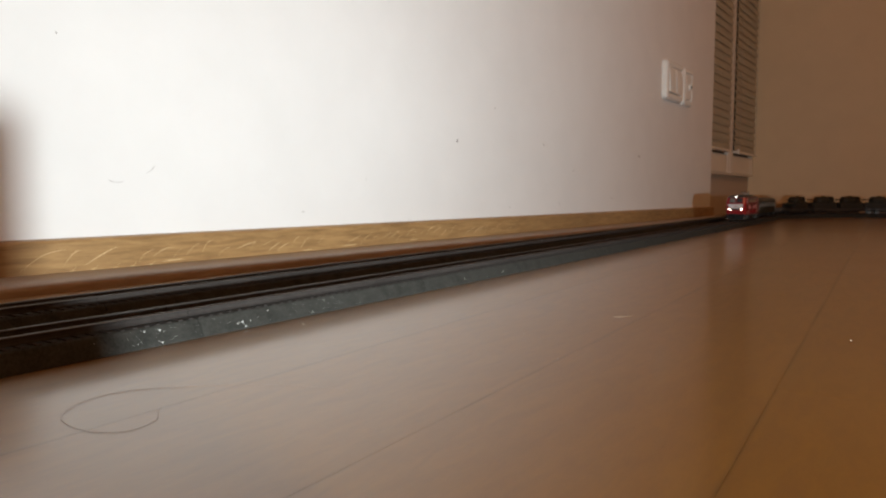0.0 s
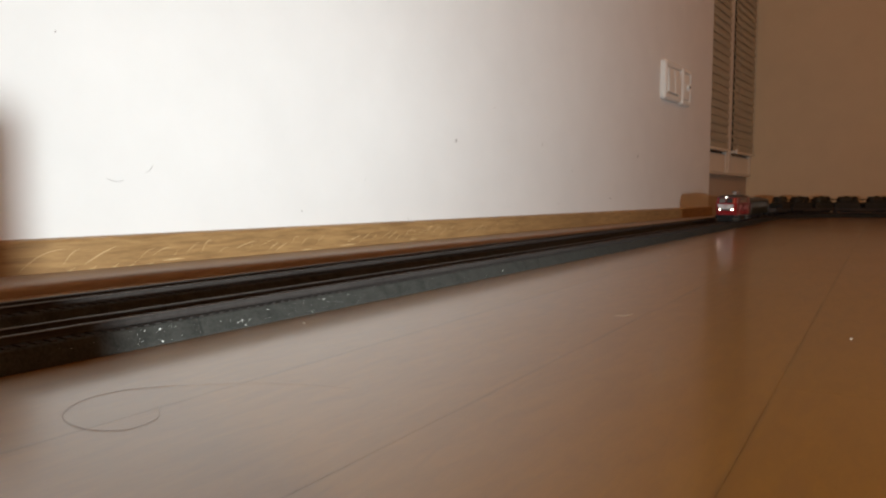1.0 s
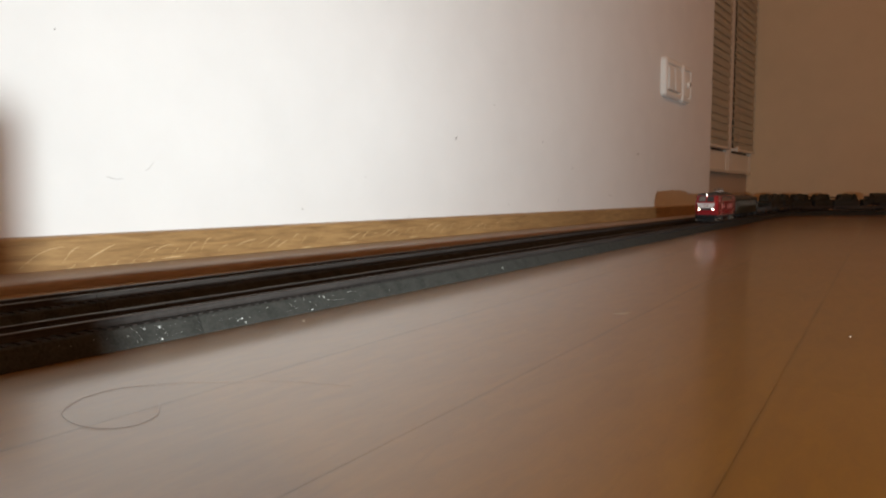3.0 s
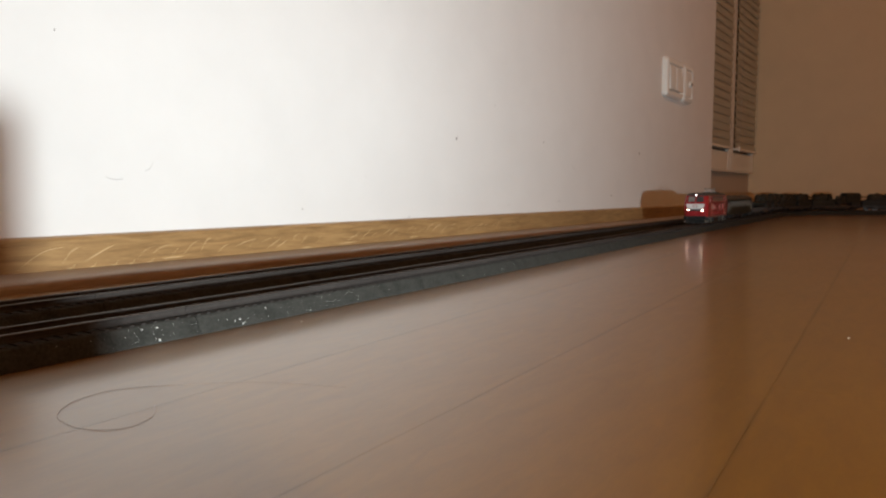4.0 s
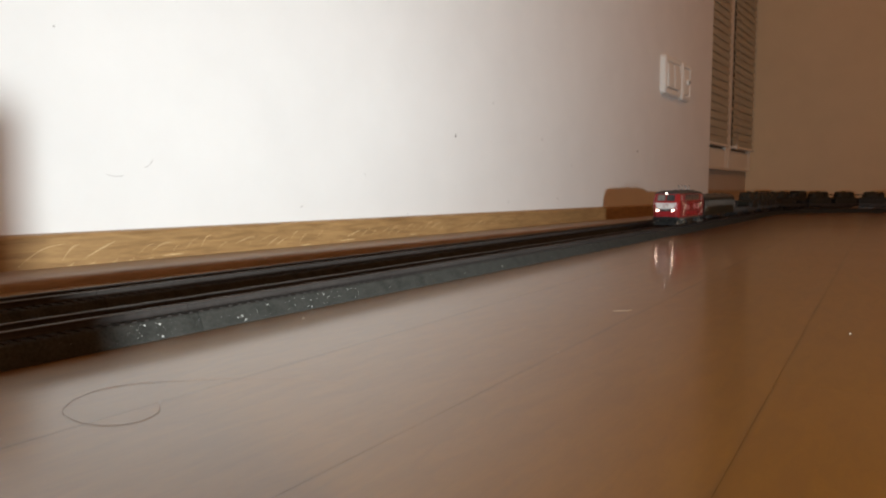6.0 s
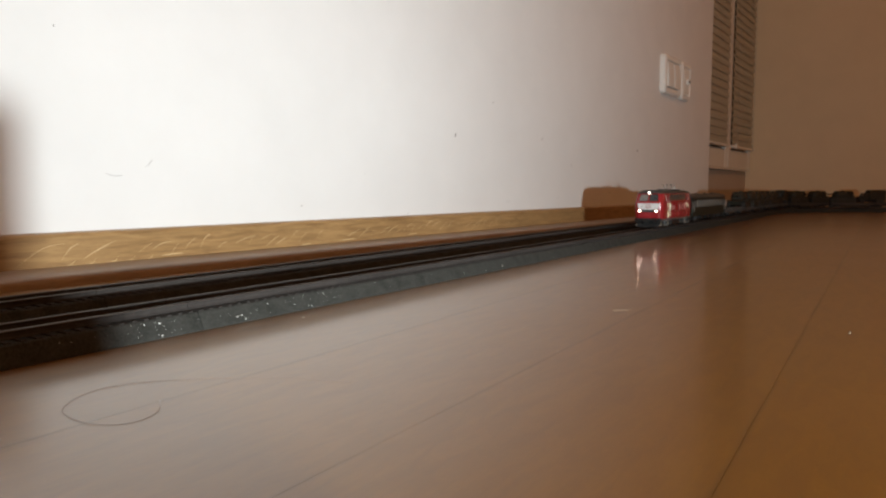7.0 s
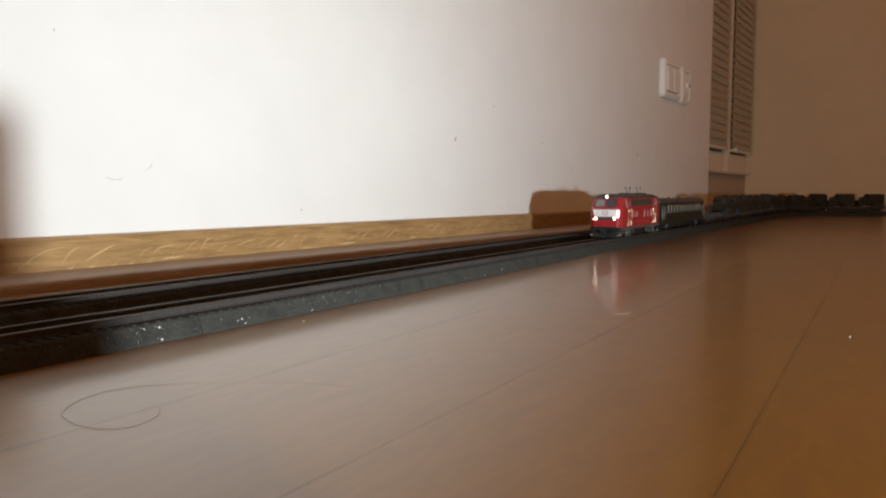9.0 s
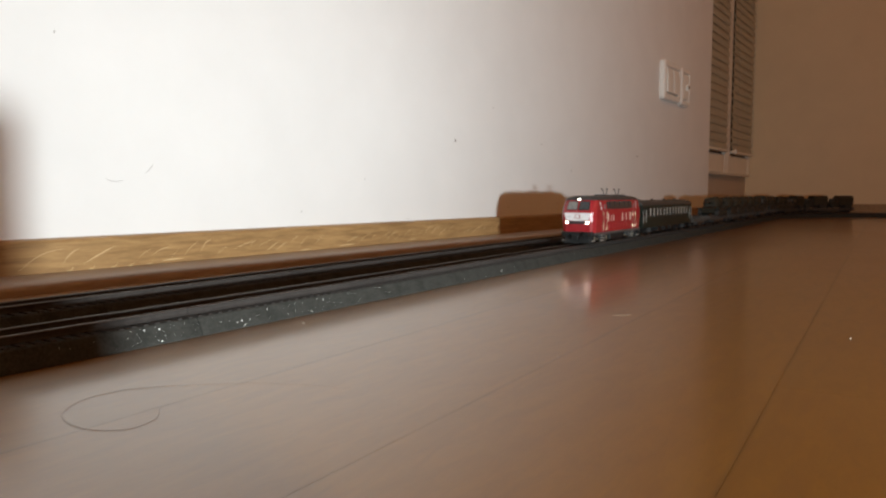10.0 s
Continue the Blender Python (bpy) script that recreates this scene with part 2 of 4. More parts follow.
# ---------------------------------------------------------------- the room
WALL_Y, FAR_X, NICHE_X, NICHE_Y = 0.556, 2.88, 2.06, 0.640
BACK_X, RIGHT_Y, TOP_Z = -2.4, -3.0, 2.5

wall_north = structure("wall_north", box((BACK_X, WALL_Y, -0.02), (NICHE_X, WALL_Y + 0.22, TOP_Z)), M_WALL, "white painted plaster wall with small scuffs", "wall")
structure("wall_niche", box((NICHE_X, NICHE_Y, -0.02), (FAR_X, WALL_Y + 0.22, 0.1335)), M_SILLWALL, "low plastered parapet under the window", "wall")
structure("wall_niche_top", box((NICHE_X, NICHE_Y, 2.2), (FAR_X, WALL_Y + 0.22, TOP_Z)), M_WALL, "plaster lintel over the window", "wall")
structure("wall_east", box((FAR_X, RIGHT_Y - 0.2, -0.02), (FAR_X + 0.2, WALL_Y + 0.22, TOP_Z)), M_FARWALL, "dim beige painted end wall", "wall")
structure("wall_south", box((BACK_X, RIGHT_Y - 0.2, -0.02), (FAR_X, RIGHT_Y, TOP_Z)), M_FARWALL, "plain painted wall", "wall")
structure("wall_west", box((BACK_X - 0.2, RIGHT_Y - 0.2, -0.02), (BACK_X, WALL_Y + 0.22, TOP_Z)), M_FARWALL, "plain painted wall", "wall")
structure("ceiling", box((BACK_X - 0.2, RIGHT_Y - 0.2, TOP_Z), (FAR_X + 0.2, WALL_Y + 0.22, TOP_Z + 0.1)), M_CEIL, "plain painted ceiling", "ceiling")
floor = structure("floor", box((BACK_X, RIGHT_Y, -0.1), (FAR_X, NICHE_Y, -0.00012)), M_GAP, "brown wood laminate floor in long planks", "floor")

# ---------------------------------------------------------------- the railway line
TRACK_TURN = radians(2.8)
U = Vector((math.cos(TRACK_TURN), math.sin(TRACK_TURN), 0))
N = Vector((-math.sin(TRACK_TURN), math.cos(TRACK_TURN), 0))
NEAR_E, SPACING, S_BEND, RADIUS = 0.295, 0.0765, 2.10, 0.360
BEND = math.pi / 2 + TRACK_TURN
RAIL_Z = 0.0125


def line(s, out=0.0):
    """Place and heading of the line at s metres; out: metres outside the inner track."""
    if s <= S_BEND:
        return U * s + N * (NEAR_E + out), TRACK_TURN
    centre = U * S_BEND + N * (NEAR_E - RADIUS)
    a = (s - S_BEND) / RADIUS
    if a <= BEND:
        h = TRACK_TURN - a
        return centre + Vector((-math.sin(h), math.cos(h), 0)) * (RADIUS + out), h
    h = TRACK_TURN - BEND
    d = Vector((math.cos(h), math.sin(h), 0))
    return centre + Vector((-math.sin(h), math.cos(h), 0)) * (RADIUS + out) + d * (s - S_BEND - BEND * RADIUS), h


def loft(rings, closed_ends=True):
    """Skin between rings of equally many points."""
    bm = bmesh.new()
    vs = [[bm.verts.new(p) for p in ring] for ring in rings]
    n = len(rings[0])
    for a, b in zip(vs, vs[1:]):
        for i in range(n):
            bm.faces.new((a[i], a[(i + 1) % n], b[(i + 1) % n], b[i]))
    if closed_ends:
        bm.faces.new(vs[0][::-1])
        bm.faces.new(vs[-1])
    bmesh.ops.recalc_face_normals(bm, faces=bm.faces)
    return bm


def slab(p, q, r, s, depth):
    """A thin pane on the four corners, standing out by depth."""
    pts = [Vector(v) for v in (p, q, r, s)]
    nrm = (pts[1] - pts[0]).cross(pts[3] - pts[0]).normalized() * depth
    return loft([[v - nrm * 0.3 for v in pts], [v + nrm for v in pts]])


def smooth_line(points, steps=8):
    """A flowing curve through a few points."""
    pts = [Vector(p) for p in points]
    pts = [2 * pts[0] - pts[1]] + pts + [2 * pts[-1] - pts[-2]]
    out = []
    for i in range(1, len(pts) - 2):
        a, b, c, d = pts[i - 1:i + 3]
        for k in range(steps):
            t = k / steps
            out.append(0.5 * (2 * b + (c - a) * t + (2 * a - 5 * b + 4 * c - d) * t * t + (3 * b - a - 3 * c + d) * t ** 3))
    return out + [pts[-2]]


# skirting boards: rounded top, a wide low foot moulding
SKIRT = [(0.0, 0.0), (0.0122, 0.0), (0.0122, 0.0310), (0.0105, 0.0335), (0.0075, 0.0342), (0.0, 0.0342)]
SHOE = [(0.0123, 0.0), (0.0600, 0.0), (0.0600, 0.0042), (0.0594, 0.0060), (0.0578, 0.0073), (0.0550, 0.0081), (0.0510, 0.0084), (0.0123, 0.0089)]
skirting = structure("baseboard_north", bm_extrude(bmesh.new(), [(WALL_Y - a, b) for a, b in SKIRT], "x", BACK_X, NICHE_X - 0.004), M_SKIRT,
                     "yellow-brown oak baseboard with pale flecked grain", "baseboard")
part("shoe_moulding", bm_extrude(bmesh.new(), [(WALL_Y - a, b) for a, b in SHOE], "x", BACK_X, NICHE_X - 0.004), M_SHOE, skirting, "low wooden shoe moulding with a shade tone in its brown")
east = structure("baseboard_east", bm_extrude(bmesh.new(), [(FAR_X - a, b) for a, b in SKIRT], "y", RIGHT_Y, NICHE_Y - 0.004), M_SKIRT,
                 "brown oak baseboard along the end wall", "baseboard")
part("shoe_moulding", bm_extrude(bmesh.new(), [(FAR_X - a, b) for a, b in SHOE], "y", RIGHT_Y, NICHE_Y - 0.004), M_SHOE, east, "low wooden shoe moulding with a shade tone in its brown")

rnd = random.Random(11)


def fleck(bm, x, z, length, rise, bow, width):
    """One pale curved fleck of figured oak, barely proud of the board."""
    y = WALL_Y - 0.0124
    pts = []
    for k in range(7):
        t = k / 6
        pts.append((x + length * t, z + rise * (t + bow * math.sin(math.pi * t)), width * (0.25 + math.sin(math.pi * t))))
    top = [bm.verts.new((a, y - 0.00022, b + w)) for a, b, w in pts]
    low = [bm.verts.new((a, y - 0.00022, b - w)) for a, b, w in pts]
    for i in range(6):
        bm.faces.new((low[i], low[i + 1], top[i + 1], top[i]))


bm = bmesh.new()
fleck(bm, 0.233, 0.011, 0.034, 0.0150, 0.30, 0.00022)
fleck(bm, 0.264, 0.013, 0.014, 0.0125, 0.22, 0.00030)
fleck(bm, 0.281, 0.0135, 0.026, 0.0125, 0.05, 0.00035)
for k in range(5):
    fleck(bm, 0.268 + 0.0165 * k + rnd.uniform(-0.002, 0.002), 0.0095, 0.006, 0.0030, -0.5, 0.00030)
x = 0.325
while x < 0.92:
    big = rnd.random()
    fleck(bm, x, rnd.uniform(0.011, 0.017), rnd.uniform(0.008, 0.024), rnd.uniform(0.006, 0.012), rnd.uniform(0.0, 0.35), rnd.uniform(0.00012, 0.00034) * (0.7 + 0.5 * big))
    x += rnd.uniform(0.010, 0.022) * (2.2 if 0.50 < x < 0.56 else 1.0)
for k in range(4):
    fleck(bm, rnd.uniform(0.33, 0.7), rnd.uniform(0.009, 0.012), rnd.uniform(0.015, 0.03), 0.0006, 0.5, 0.0004)
figure = part("grain_flecks", bm, M_FLECK, skirting, "pale flecks in the oak grain")
figure["kind"] = "stuff"

# scuffs on the white wall
for x, z, sx, sz, turn in ((0.806, 0.141, 0.0032, 0.0054, 20), (1.059, 0.150, 0.0016, 0.0040, -10), (1.173, 0.110, 0.002, 0.0032, 15),
                           (0.520, 0.0495, 0.0012, 0.0018, 0), (1.50, 0.15, 0.006, 0.004, 20), (0.95, 0.048, 0.003, 0.001, 5),
                           (0.70, 0.0365, 0.0025, 0.001, 0), (0.272, 0.190, 0.0008, 0.0022, 0), (1.35, 0.06, 0.008, 0.0015, 8),
                           (0.905, 0.195, 0.0016, 0.0022, 30), (0.62, 0.085, 0.0008, 0.0014, 30), (1.12, 0.052, 0.004, 0.0012, 0)):
    bm = bmesh.new()
    bmesh.ops.create_icosphere(bm, subdivisions=2, radius=1.0)
    for v in bm.verts:
        v.co *= 1 + 0.5 * noise.noise(v.co * 2.3 + Vector((x * 90, 0, z * 70)))
    bmesh.ops.transform(bm, matrix=pose(x, WALL_Y, z, 0, turn, 0) @ Matrix.Diagonal((sx / 2, 0.0003, sz / 2, 1)), verts=bm.verts)
    part("scuff", bm, M_MARK, wall_north)
for x, z, dx, dz in ((0.342, 0.086, 0.0075, 0.006), (0.308, 0.0800, 0.014, -0.0012)):
    hairline = [(x + dx * t, WALL_Y - 0.0004, z + dz * t - 0.0016 * math.sin(math.pi * t)) for t in (0, 0.2, 0.4, 0.6, 0.8, 1)]
    tagged(part("thread", tube(hairline, 0.00016, 5), M_MARK), "thin grey thread clinging to the wall", "thread", "loose threads")

# window in the niche: fixed frame, two leaves, slatted blinds
WIN_Y = 0.622
window = thing("window_1", "white plastic two-leaf window with lowered slatted blinds", "window", kind="structure")
part("sill", box((NICHE_X, WIN_Y - 0.002, 0.1340), (FAR_X - 0.012, WIN_Y + 0.10, 0.1385), 0.001), M_PVC, window)


def leaf(x0, x1):
    """A window leaf: stiles, rails, pane, and its blind."""
    ob = part("leaf", box((x0, WIN_Y, 0.139), (x0 + 0.035, WIN_Y + 0.05, 2.2), 0.004), M_PVC, window)
    part("stile", box((x1 - 0.030, WIN_Y, 0.139), (x1, WIN_Y + 0.05, 2.2), 0.004), M_PVC, ob)
    part("bottom_rail", box((x0 + 0.036, WIN_Y + 0.001, 0.139), (x1 - 0.031, WIN_Y + 0.05, 0.203), 0.004), M_PVC, ob)
    part("top_rail", box((x0 + 0.036, WIN_Y + 0.001, 2.13), (x1 - 0.031, WIN_Y + 0.05, 2.2), 0.004), M_PVC, ob)
    # black strip put in as the shade of the slot below the blind
    part("slot_shade", box((x0 + 0.036, WIN_Y + 0.012, 0.2032), (x1 - 0.031, WIN_Y + 0.016, 0.2125)), M_BLACK, ob)
    part("pane", box((x0 + 0.036, WIN_Y + 0.030, 0.204), (x1 - 0.031, WIN_Y + 0.036, 2.129)), M_GLASS, ob)
    return ob


def blind(x0, x1):
    """A blind: bottom bar, slats one by one, and cords."""
    ob = part("blind", box((x0, WIN_Y - 0.014, 0.209), (x1, WIN_Y + 0.012, 0.217), 0.002), M_PVC, window, "lowered grey slatted blind")
    bm = bmesh.new()
    prof = []
    for k in range(6):
        u = k / 5 - 0.5
        prof.append((0.0330 * u, 0.0040 * (1 - 4 * u * u)))
    prof += [(a, b - 0.0006) for a, b in prof[::-1]]
    tilt = radians(77)
    prof = [(a * math.cos(tilt) - b * math.sin(tilt), a * math.sin(tilt) + b * math.cos(tilt)) for a, b in prof]
    bm_extrude(bm, prof, "x", x0 + 0.001, x1 - 0.001)
    me = mesh_of("slat", bm, M_BLIND)
    for k in range(75):
        s = new("slat", me)
        s.parent = ob
        s.location = (0.0015 * math.sin(k * 2.3), WIN_Y - 0.001, 0.232 + 0.0255 * k)
    for cx in (x0 + 0.03, x1 - 0.03):
        part("cord", cyl((cx, WIN_Y - 0.015, 0.21), (cx, WIN_Y - 0.015, 2.14), 0.0006, segments=6), M_CORD, ob)
    part("clip", box((x0 + 0.004, WIN_Y - 0.020, 0.205), (x0 + 0.020, WIN_Y - 0.013, 0.222), 0.002), M_PVC, ob)
    return ob


leaf(NICHE_X + 0.03, 2.532)
leaf(2.536, FAR_X - 0.012)
blind(NICHE_X + 0.04, 2.500)
blind(2.564, FAR_X - 0.020)


# switch plates
def gang(x0, x1, z0, z1, kind):
    """A rocker switch or a socket in a bevelled plate."""
    y = WALL_Y
    if kind == "switch":
        ob = thing("light_switch", "white plastic double rocker switch on the wall", "light switch", pose(x0, y, z0))
    else:
        ob = thing("wall_socket", "white plastic aerial socket plate beside the switch", "socket", pose(x0, y, z0))
    w, h = x1 - x0, z1 - z0

    def outline(inset, y, r):
        """Rounded rectangle on the wall, set in from the plate's edge."""
        q = []
        for cx, cz, a0 in ((w - inset - r, inset + r, -90), (w - inset - r, h - inset - r, 0), (inset + r, h - inset - r, 90), (inset + r, inset + r, 180)):
            q += [(cx + r * math.cos(radians(a0 + d)), y, cz + r * math.sin(radians(a0 + d))) for d in (0, 30, 60, 90)]
        return q
    lip = 0.015 if kind == "switch" else 0.013
    part("plate", loft([outline(0, 0, 0.010), outline(0, -0.007, 0.010), outline(0.0015, -0.0105, 0.009), outline(0.005, -0.0125, 0.007),
                        outline(lip - 0.002, -0.0125, 0.004), outline(lip, -0.0065, 0.003)]), M_PLATE, ob)
    if kind == "switch":
        # the shade in the gap round the rockers is painted grey
        part("surround", loft([outline(lip, -0.0062, 0.003), outline(lip + 0.001, -0.0078, 0.003)]), M_SHADOWGAP, ob, "recess round the rockers, its shade painted grey")
        half = (w - 2 * lip - 0.008) / 2
        for k in range(2):
            a = lip + 0.002 + k * (half + 0.004)
            rows = []
            for n in range(7):
                u = n / 6
                z = lip + 0.002 + (h - 2 * lip - 0.004) * u
                d = 0.0118 + 0.0030 * (1 - u) + 0.0012 * math.sin(math.pi * u)
                rows.append([(a, -0.0065, z), (a + half, -0.0065, z), (a + half - 0.001, -d, z), (a + half / 2, -d - 0.0007, z), (a + 0.001, -d, z)])
            part("rocker", loft(rows), M_PLATE, ob)
    else:
        part("insert", loft([outline(lip + 0.0015, -0.0062, 0.003), outline(lip + 0.0015, -0.0110, 0.003), outline(lip + 0.003, -0.0120, 0.002)]), M_PLATE, ob)
        part("jack", cyl((w * 0.58, -0.017, h / 2), (w * 0.58, -0.0115, h / 2), 0.007, 0.008), M_PLATE, ob)
        part("jack_hole", cyl((w * 0.58, -0.0176, h / 2), (w * 0.58, -0.0166, h / 2), 0.004), M_BLACK, ob)
    return ob


gang(1.634, 1.756, 0.2885, 0.3785, "switch")
gang(1.762, 1.834, 0.2870, 0.3775, "socket")

# lamp on the ceiling
lamp = thing("ceiling_lamp", "round ceiling lamp with warm glowing glass", "ceiling lamp", pose(0.6, -1.9, 2.5))
part("base", cyl((0, 0, -0.02), (0, 0, 0), 0.24, segments=40), M_PVC, lamp)
part("shade", cyl((0, 0, -0.05), (0, 0, -0.021), 0.20, 0.23, segments=40), M_SHADE, lamp, "warm glowing glass shade")

# unseen filming telephone on its long edge, added to block torchlight at the left
phone = thing("smartphone", "unseen dark smartphone on its long edge, added to shade the left", "smartphone",
              pose(-0.014 * math.cos(radians(YAW)), -0.014 * math.sin(radians(YAW)), 0, 0, 0, YAW + 90))
part("shell", box((-0.103, -0.004, 0), (0.042, 0.004, 0.078), 0.003), M_PHONE, phone)
part("screen", box((-0.100, 0.0042, 0.003), (0.039, 0.0047, 0.075)), M_GLASS, phone)


# ---------------------------------------------------------------- track sections
def section_part(name, profile, length, mat, parent, radius=None, steps=1, smooth=False):
    """A profile (across, up) drawn along x, or round a right-hand bend."""
    rings = []
    for k in range(steps + 1):
        d = length * k / steps
        if radius is None:
            rings.append([(d, a, b) for a, b in profile])
        else:
            h = -d / radius
            rings.append([(-math.sin(h) * (radius + a), math.cos(h) * (radius + a) - radius, b) for a, b in profile])
    return part(name, loft(rings), mat, parent, smooth=smooth)


BED = [(-0.0200, 0.0), (-0.0197, 0.0012), (-0.0160, 0.0080), (-0.0152, 0.0086), (0.0152, 0.0086), (0.0160, 0.0080), (0.0197, 0.0012), (0.0200, 0.0)]
RAIL = [(-0.0010, 0.0092), (-0.0009, 0.0097), (-0.0003, 0.0100), (-0.0003, 0.0115), (-0.00055, 0.0118), (-0.00055, 0.0124), (-0.0003, 0.0126),
        (0.0003, 0.0126), (0.00055, 0.0124), (0.00055, 0.0118), (0.0003, 0.0115), (0.0003, 0.0100), (0.0009, 0.0097), (0.0010, 0.0092)]
RAIL_HEAD = [(-0.00058, 0.01225), (-0.00058, 0.01255), (-0.0003, 0.01275), (0.0003, 0.01275), (0.00058, 0.01255), (0.00058, 0.01225)]


def sleeper_mesh():
    bm = bm_box(bmesh.new(), (-0.0011, -0.0146, 0.0084), (0.0011, 0.0146, 0.0091))
    bm_box(bm, (-0.0006, -0.0006, 0.0090), (0.0006, 0.0006, 0.0100))
    return mesh_of("sleeper", bm, M_SLEEPER)


SLEEPER = sleeper_mesh()
TRACK_LABEL = "grey plastic model railway track section with ballast bed on the floor"


def track_section(length, radius=None):
    ob = thing("track_section", TRACK_LABEL, "model track", group="model railway track")
    steps = 1 if radius is None else 10
    section_part("ballast_bed", BED, length - 0.0004, M_BED, ob, radius, steps)
    for y in (-0.00825, 0.00825):
        rail = section_part("rail", [(a + y, b) for a, b in RAIL], length - 0.0003, M_RAILSIDE, ob, radius, steps)
        section_part("rail_head", [(a + y, b) for a, b in RAIL_HEAD], length - 0.0003, M_RAIL, rail, radius, steps)
    count = 32
    for k in range(count):
        d = length * (k + 0.5) / count
        s = new("sleeper", SLEEPER)
        s.parent = ob
        if radius is None:
            s.matrix_basis = pose(d, 0, 0)
        else:
            h = -d / radius
            s.matrix_basis = pose(-math.sin(h) * radius, math.cos(h) * radius - radius, 0, 0, 0, math.degrees(h))
    return ob


LONG = 0.1883
straight = track_section(LONG)
first = True
wob = random.Random(5)
for out in (0.0, SPACING):
    for k in range(14):
        p, h = line(S_BEND - LONG * (k + 1), out)
        m = pose(p.x, p.y, wob.uniform(0, 0.0001), 0, 0, math.degrees(h))
        if first:
            straight.matrix_world = m
            first = False
        else:
            copy_thing(straight, m)
    for k in range(3):
        s = S_BEND + RADIUS * BEND * k / 3
        p, h = line(s, out)
        if k == 0:
            bend = track_section((RADIUS + out) * BEND / 3, RADIUS + out)
            bend.matrix_world = pose(p.x, p.y, 0, 0, 0, math.degrees(h))
        else:
            copy_thing(bend, pose(p.x, p.y, 0, 0, 0, math.degrees(h)))
    for k in range(4):
        p, h = line(S_BEND + RADIUS * BEND + LONG * k + 0.0001, out)
        copy_thing(straight, pose(p.x, p.y, 0, 0, 0, math.degrees(h)))

# small white balls stand in for glints on the near flank of the ballast
bm = bmesh.new()
rnd = random.Random(4)
for k in range(120):
    s = rnd.gauss(*((0.192, 0.016), (0.300, 0.028), (0.250, 0.060))[k % 3]) if k < 95 else rnd.uniform(0.3, 0.75)
    v = rnd.uniform(0.05, 0.95)
    e = NEAR_E - 0.0197 + 0.0037 * v - 0.0001
    p = U * s + N * e
    r = rnd.uniform(0.00005, 0.00015) * (1.5 if rnd.random() < 0.08 else 1)
    bmesh.ops.create_icosphere(bm, subdivisions=1, radius=r, matrix=Matrix.Translation((p.x, p.y, 0.0012 + 0.0068 * v + 0.0001)))
for s, v, r in ((0.1954, 0.78, 0.0004), (0.1947, 0.03, 0.0004), (0.1879, 0.85, 0.0003), (0.2385, 0.29, 0.0003), (0.2416, 0.35, 0.0004), (0.2603, 0.79, 0.0003), (0.2427, 0.02, 0.0003), (0.3036, 0.80, 0.0003), (0.2911, 0.03, 0.0003), (0.52, 0.35, 0.0004)):
    p = U * s + N * (NEAR_E - 0.0197 + 0.0037 * v - 0.0001)
    bmesh.ops.create_icosphere(bm, subdivisions=2, radius=r, matrix=Matrix.Translation((p.x, p.y, 0.0012 + 0.0068 * v + 0.0001)))
for s, e, r in ((0.3927, -0.0061, 0.0004), (0.3653, -0.0045, 0.0003), (0.3773, -0.0061, 0.00025)):
    p = U * s + N * (NEAR_E + e)
    bmesh.ops.create_icosphere(bm, subdivisions=2, radius=r, matrix=Matrix.Translation((p.x, p.y, 0.0086 + r * 0.8)))
tagged(part("glint_specks", bm, M_GLINT), "pale specks standing in for glints on the ballast flank", "dust", kind="stuff")

# a long thread and crumbs on the floor
coil = smooth_line([(0.1265, 0.2015, 0), (0.1185, 0.1905, 0), (0.1075, 0.1885, 0), (0.1010, 0.1990, 0), (0.1032, 0.2160, 0), (0.1165, 0.2275, 0),
                    (0.1330, 0.2262, 0), (0.1540, 0.2078, 0), (0.1680, 0.1890, 0), (0.1770, 0.1660, 0)])
tagged(part("thread", tube([v + Vector((0, 0, 0.0002)) for v in coil], 0.000055, 6), M_THREAD), "long curled brown thread lying on the floor", "thread", "loose threads")
tagged(part("thread", tube([v + Vector((0, 0, 0.0002)) for v in smooth_line([(0.371, 0.149, 0), (0.374, 0.1445, 0), (0.379, 0.1425, 0), (0.385, 0.1435, 0)])], 0.00010, 5), M_PALETHREAD),
       "short pale thread lying on the floor", "thread", "loose threads")
for x, y, r in ((0.375, 0.035, 0.00045), (0.262, 0.129, 0.0002), (0.254, 0.2715, 0.0005), (0.774, 0.25, 0.0006), (0.30, 0.166, 0.0002)):
    bm = bmesh.new()
    bmesh.ops.create_icosphere(bm, subdivisions=2, radius=r, matrix=Matrix.Diagonal((1.5, 1, 0.7, 1)))
    for v in bm.verts:
        v.co *= 1 + 0.4 * noise.noise(v.co * 900 + Vector((x * 50, y * 50, 0)))
    crumb = tagged(part("crumb", bm, M_CRUMB), "tiny pale crumb lying on the floor", "crumb", "crumbs")
    crumb.location = (x, y, r * 0.55)

# ---------------------------------------------------------------- the train; x points ahead, z = 0 at the rail's top
WHEEL_R = 0.0060
wheels = []


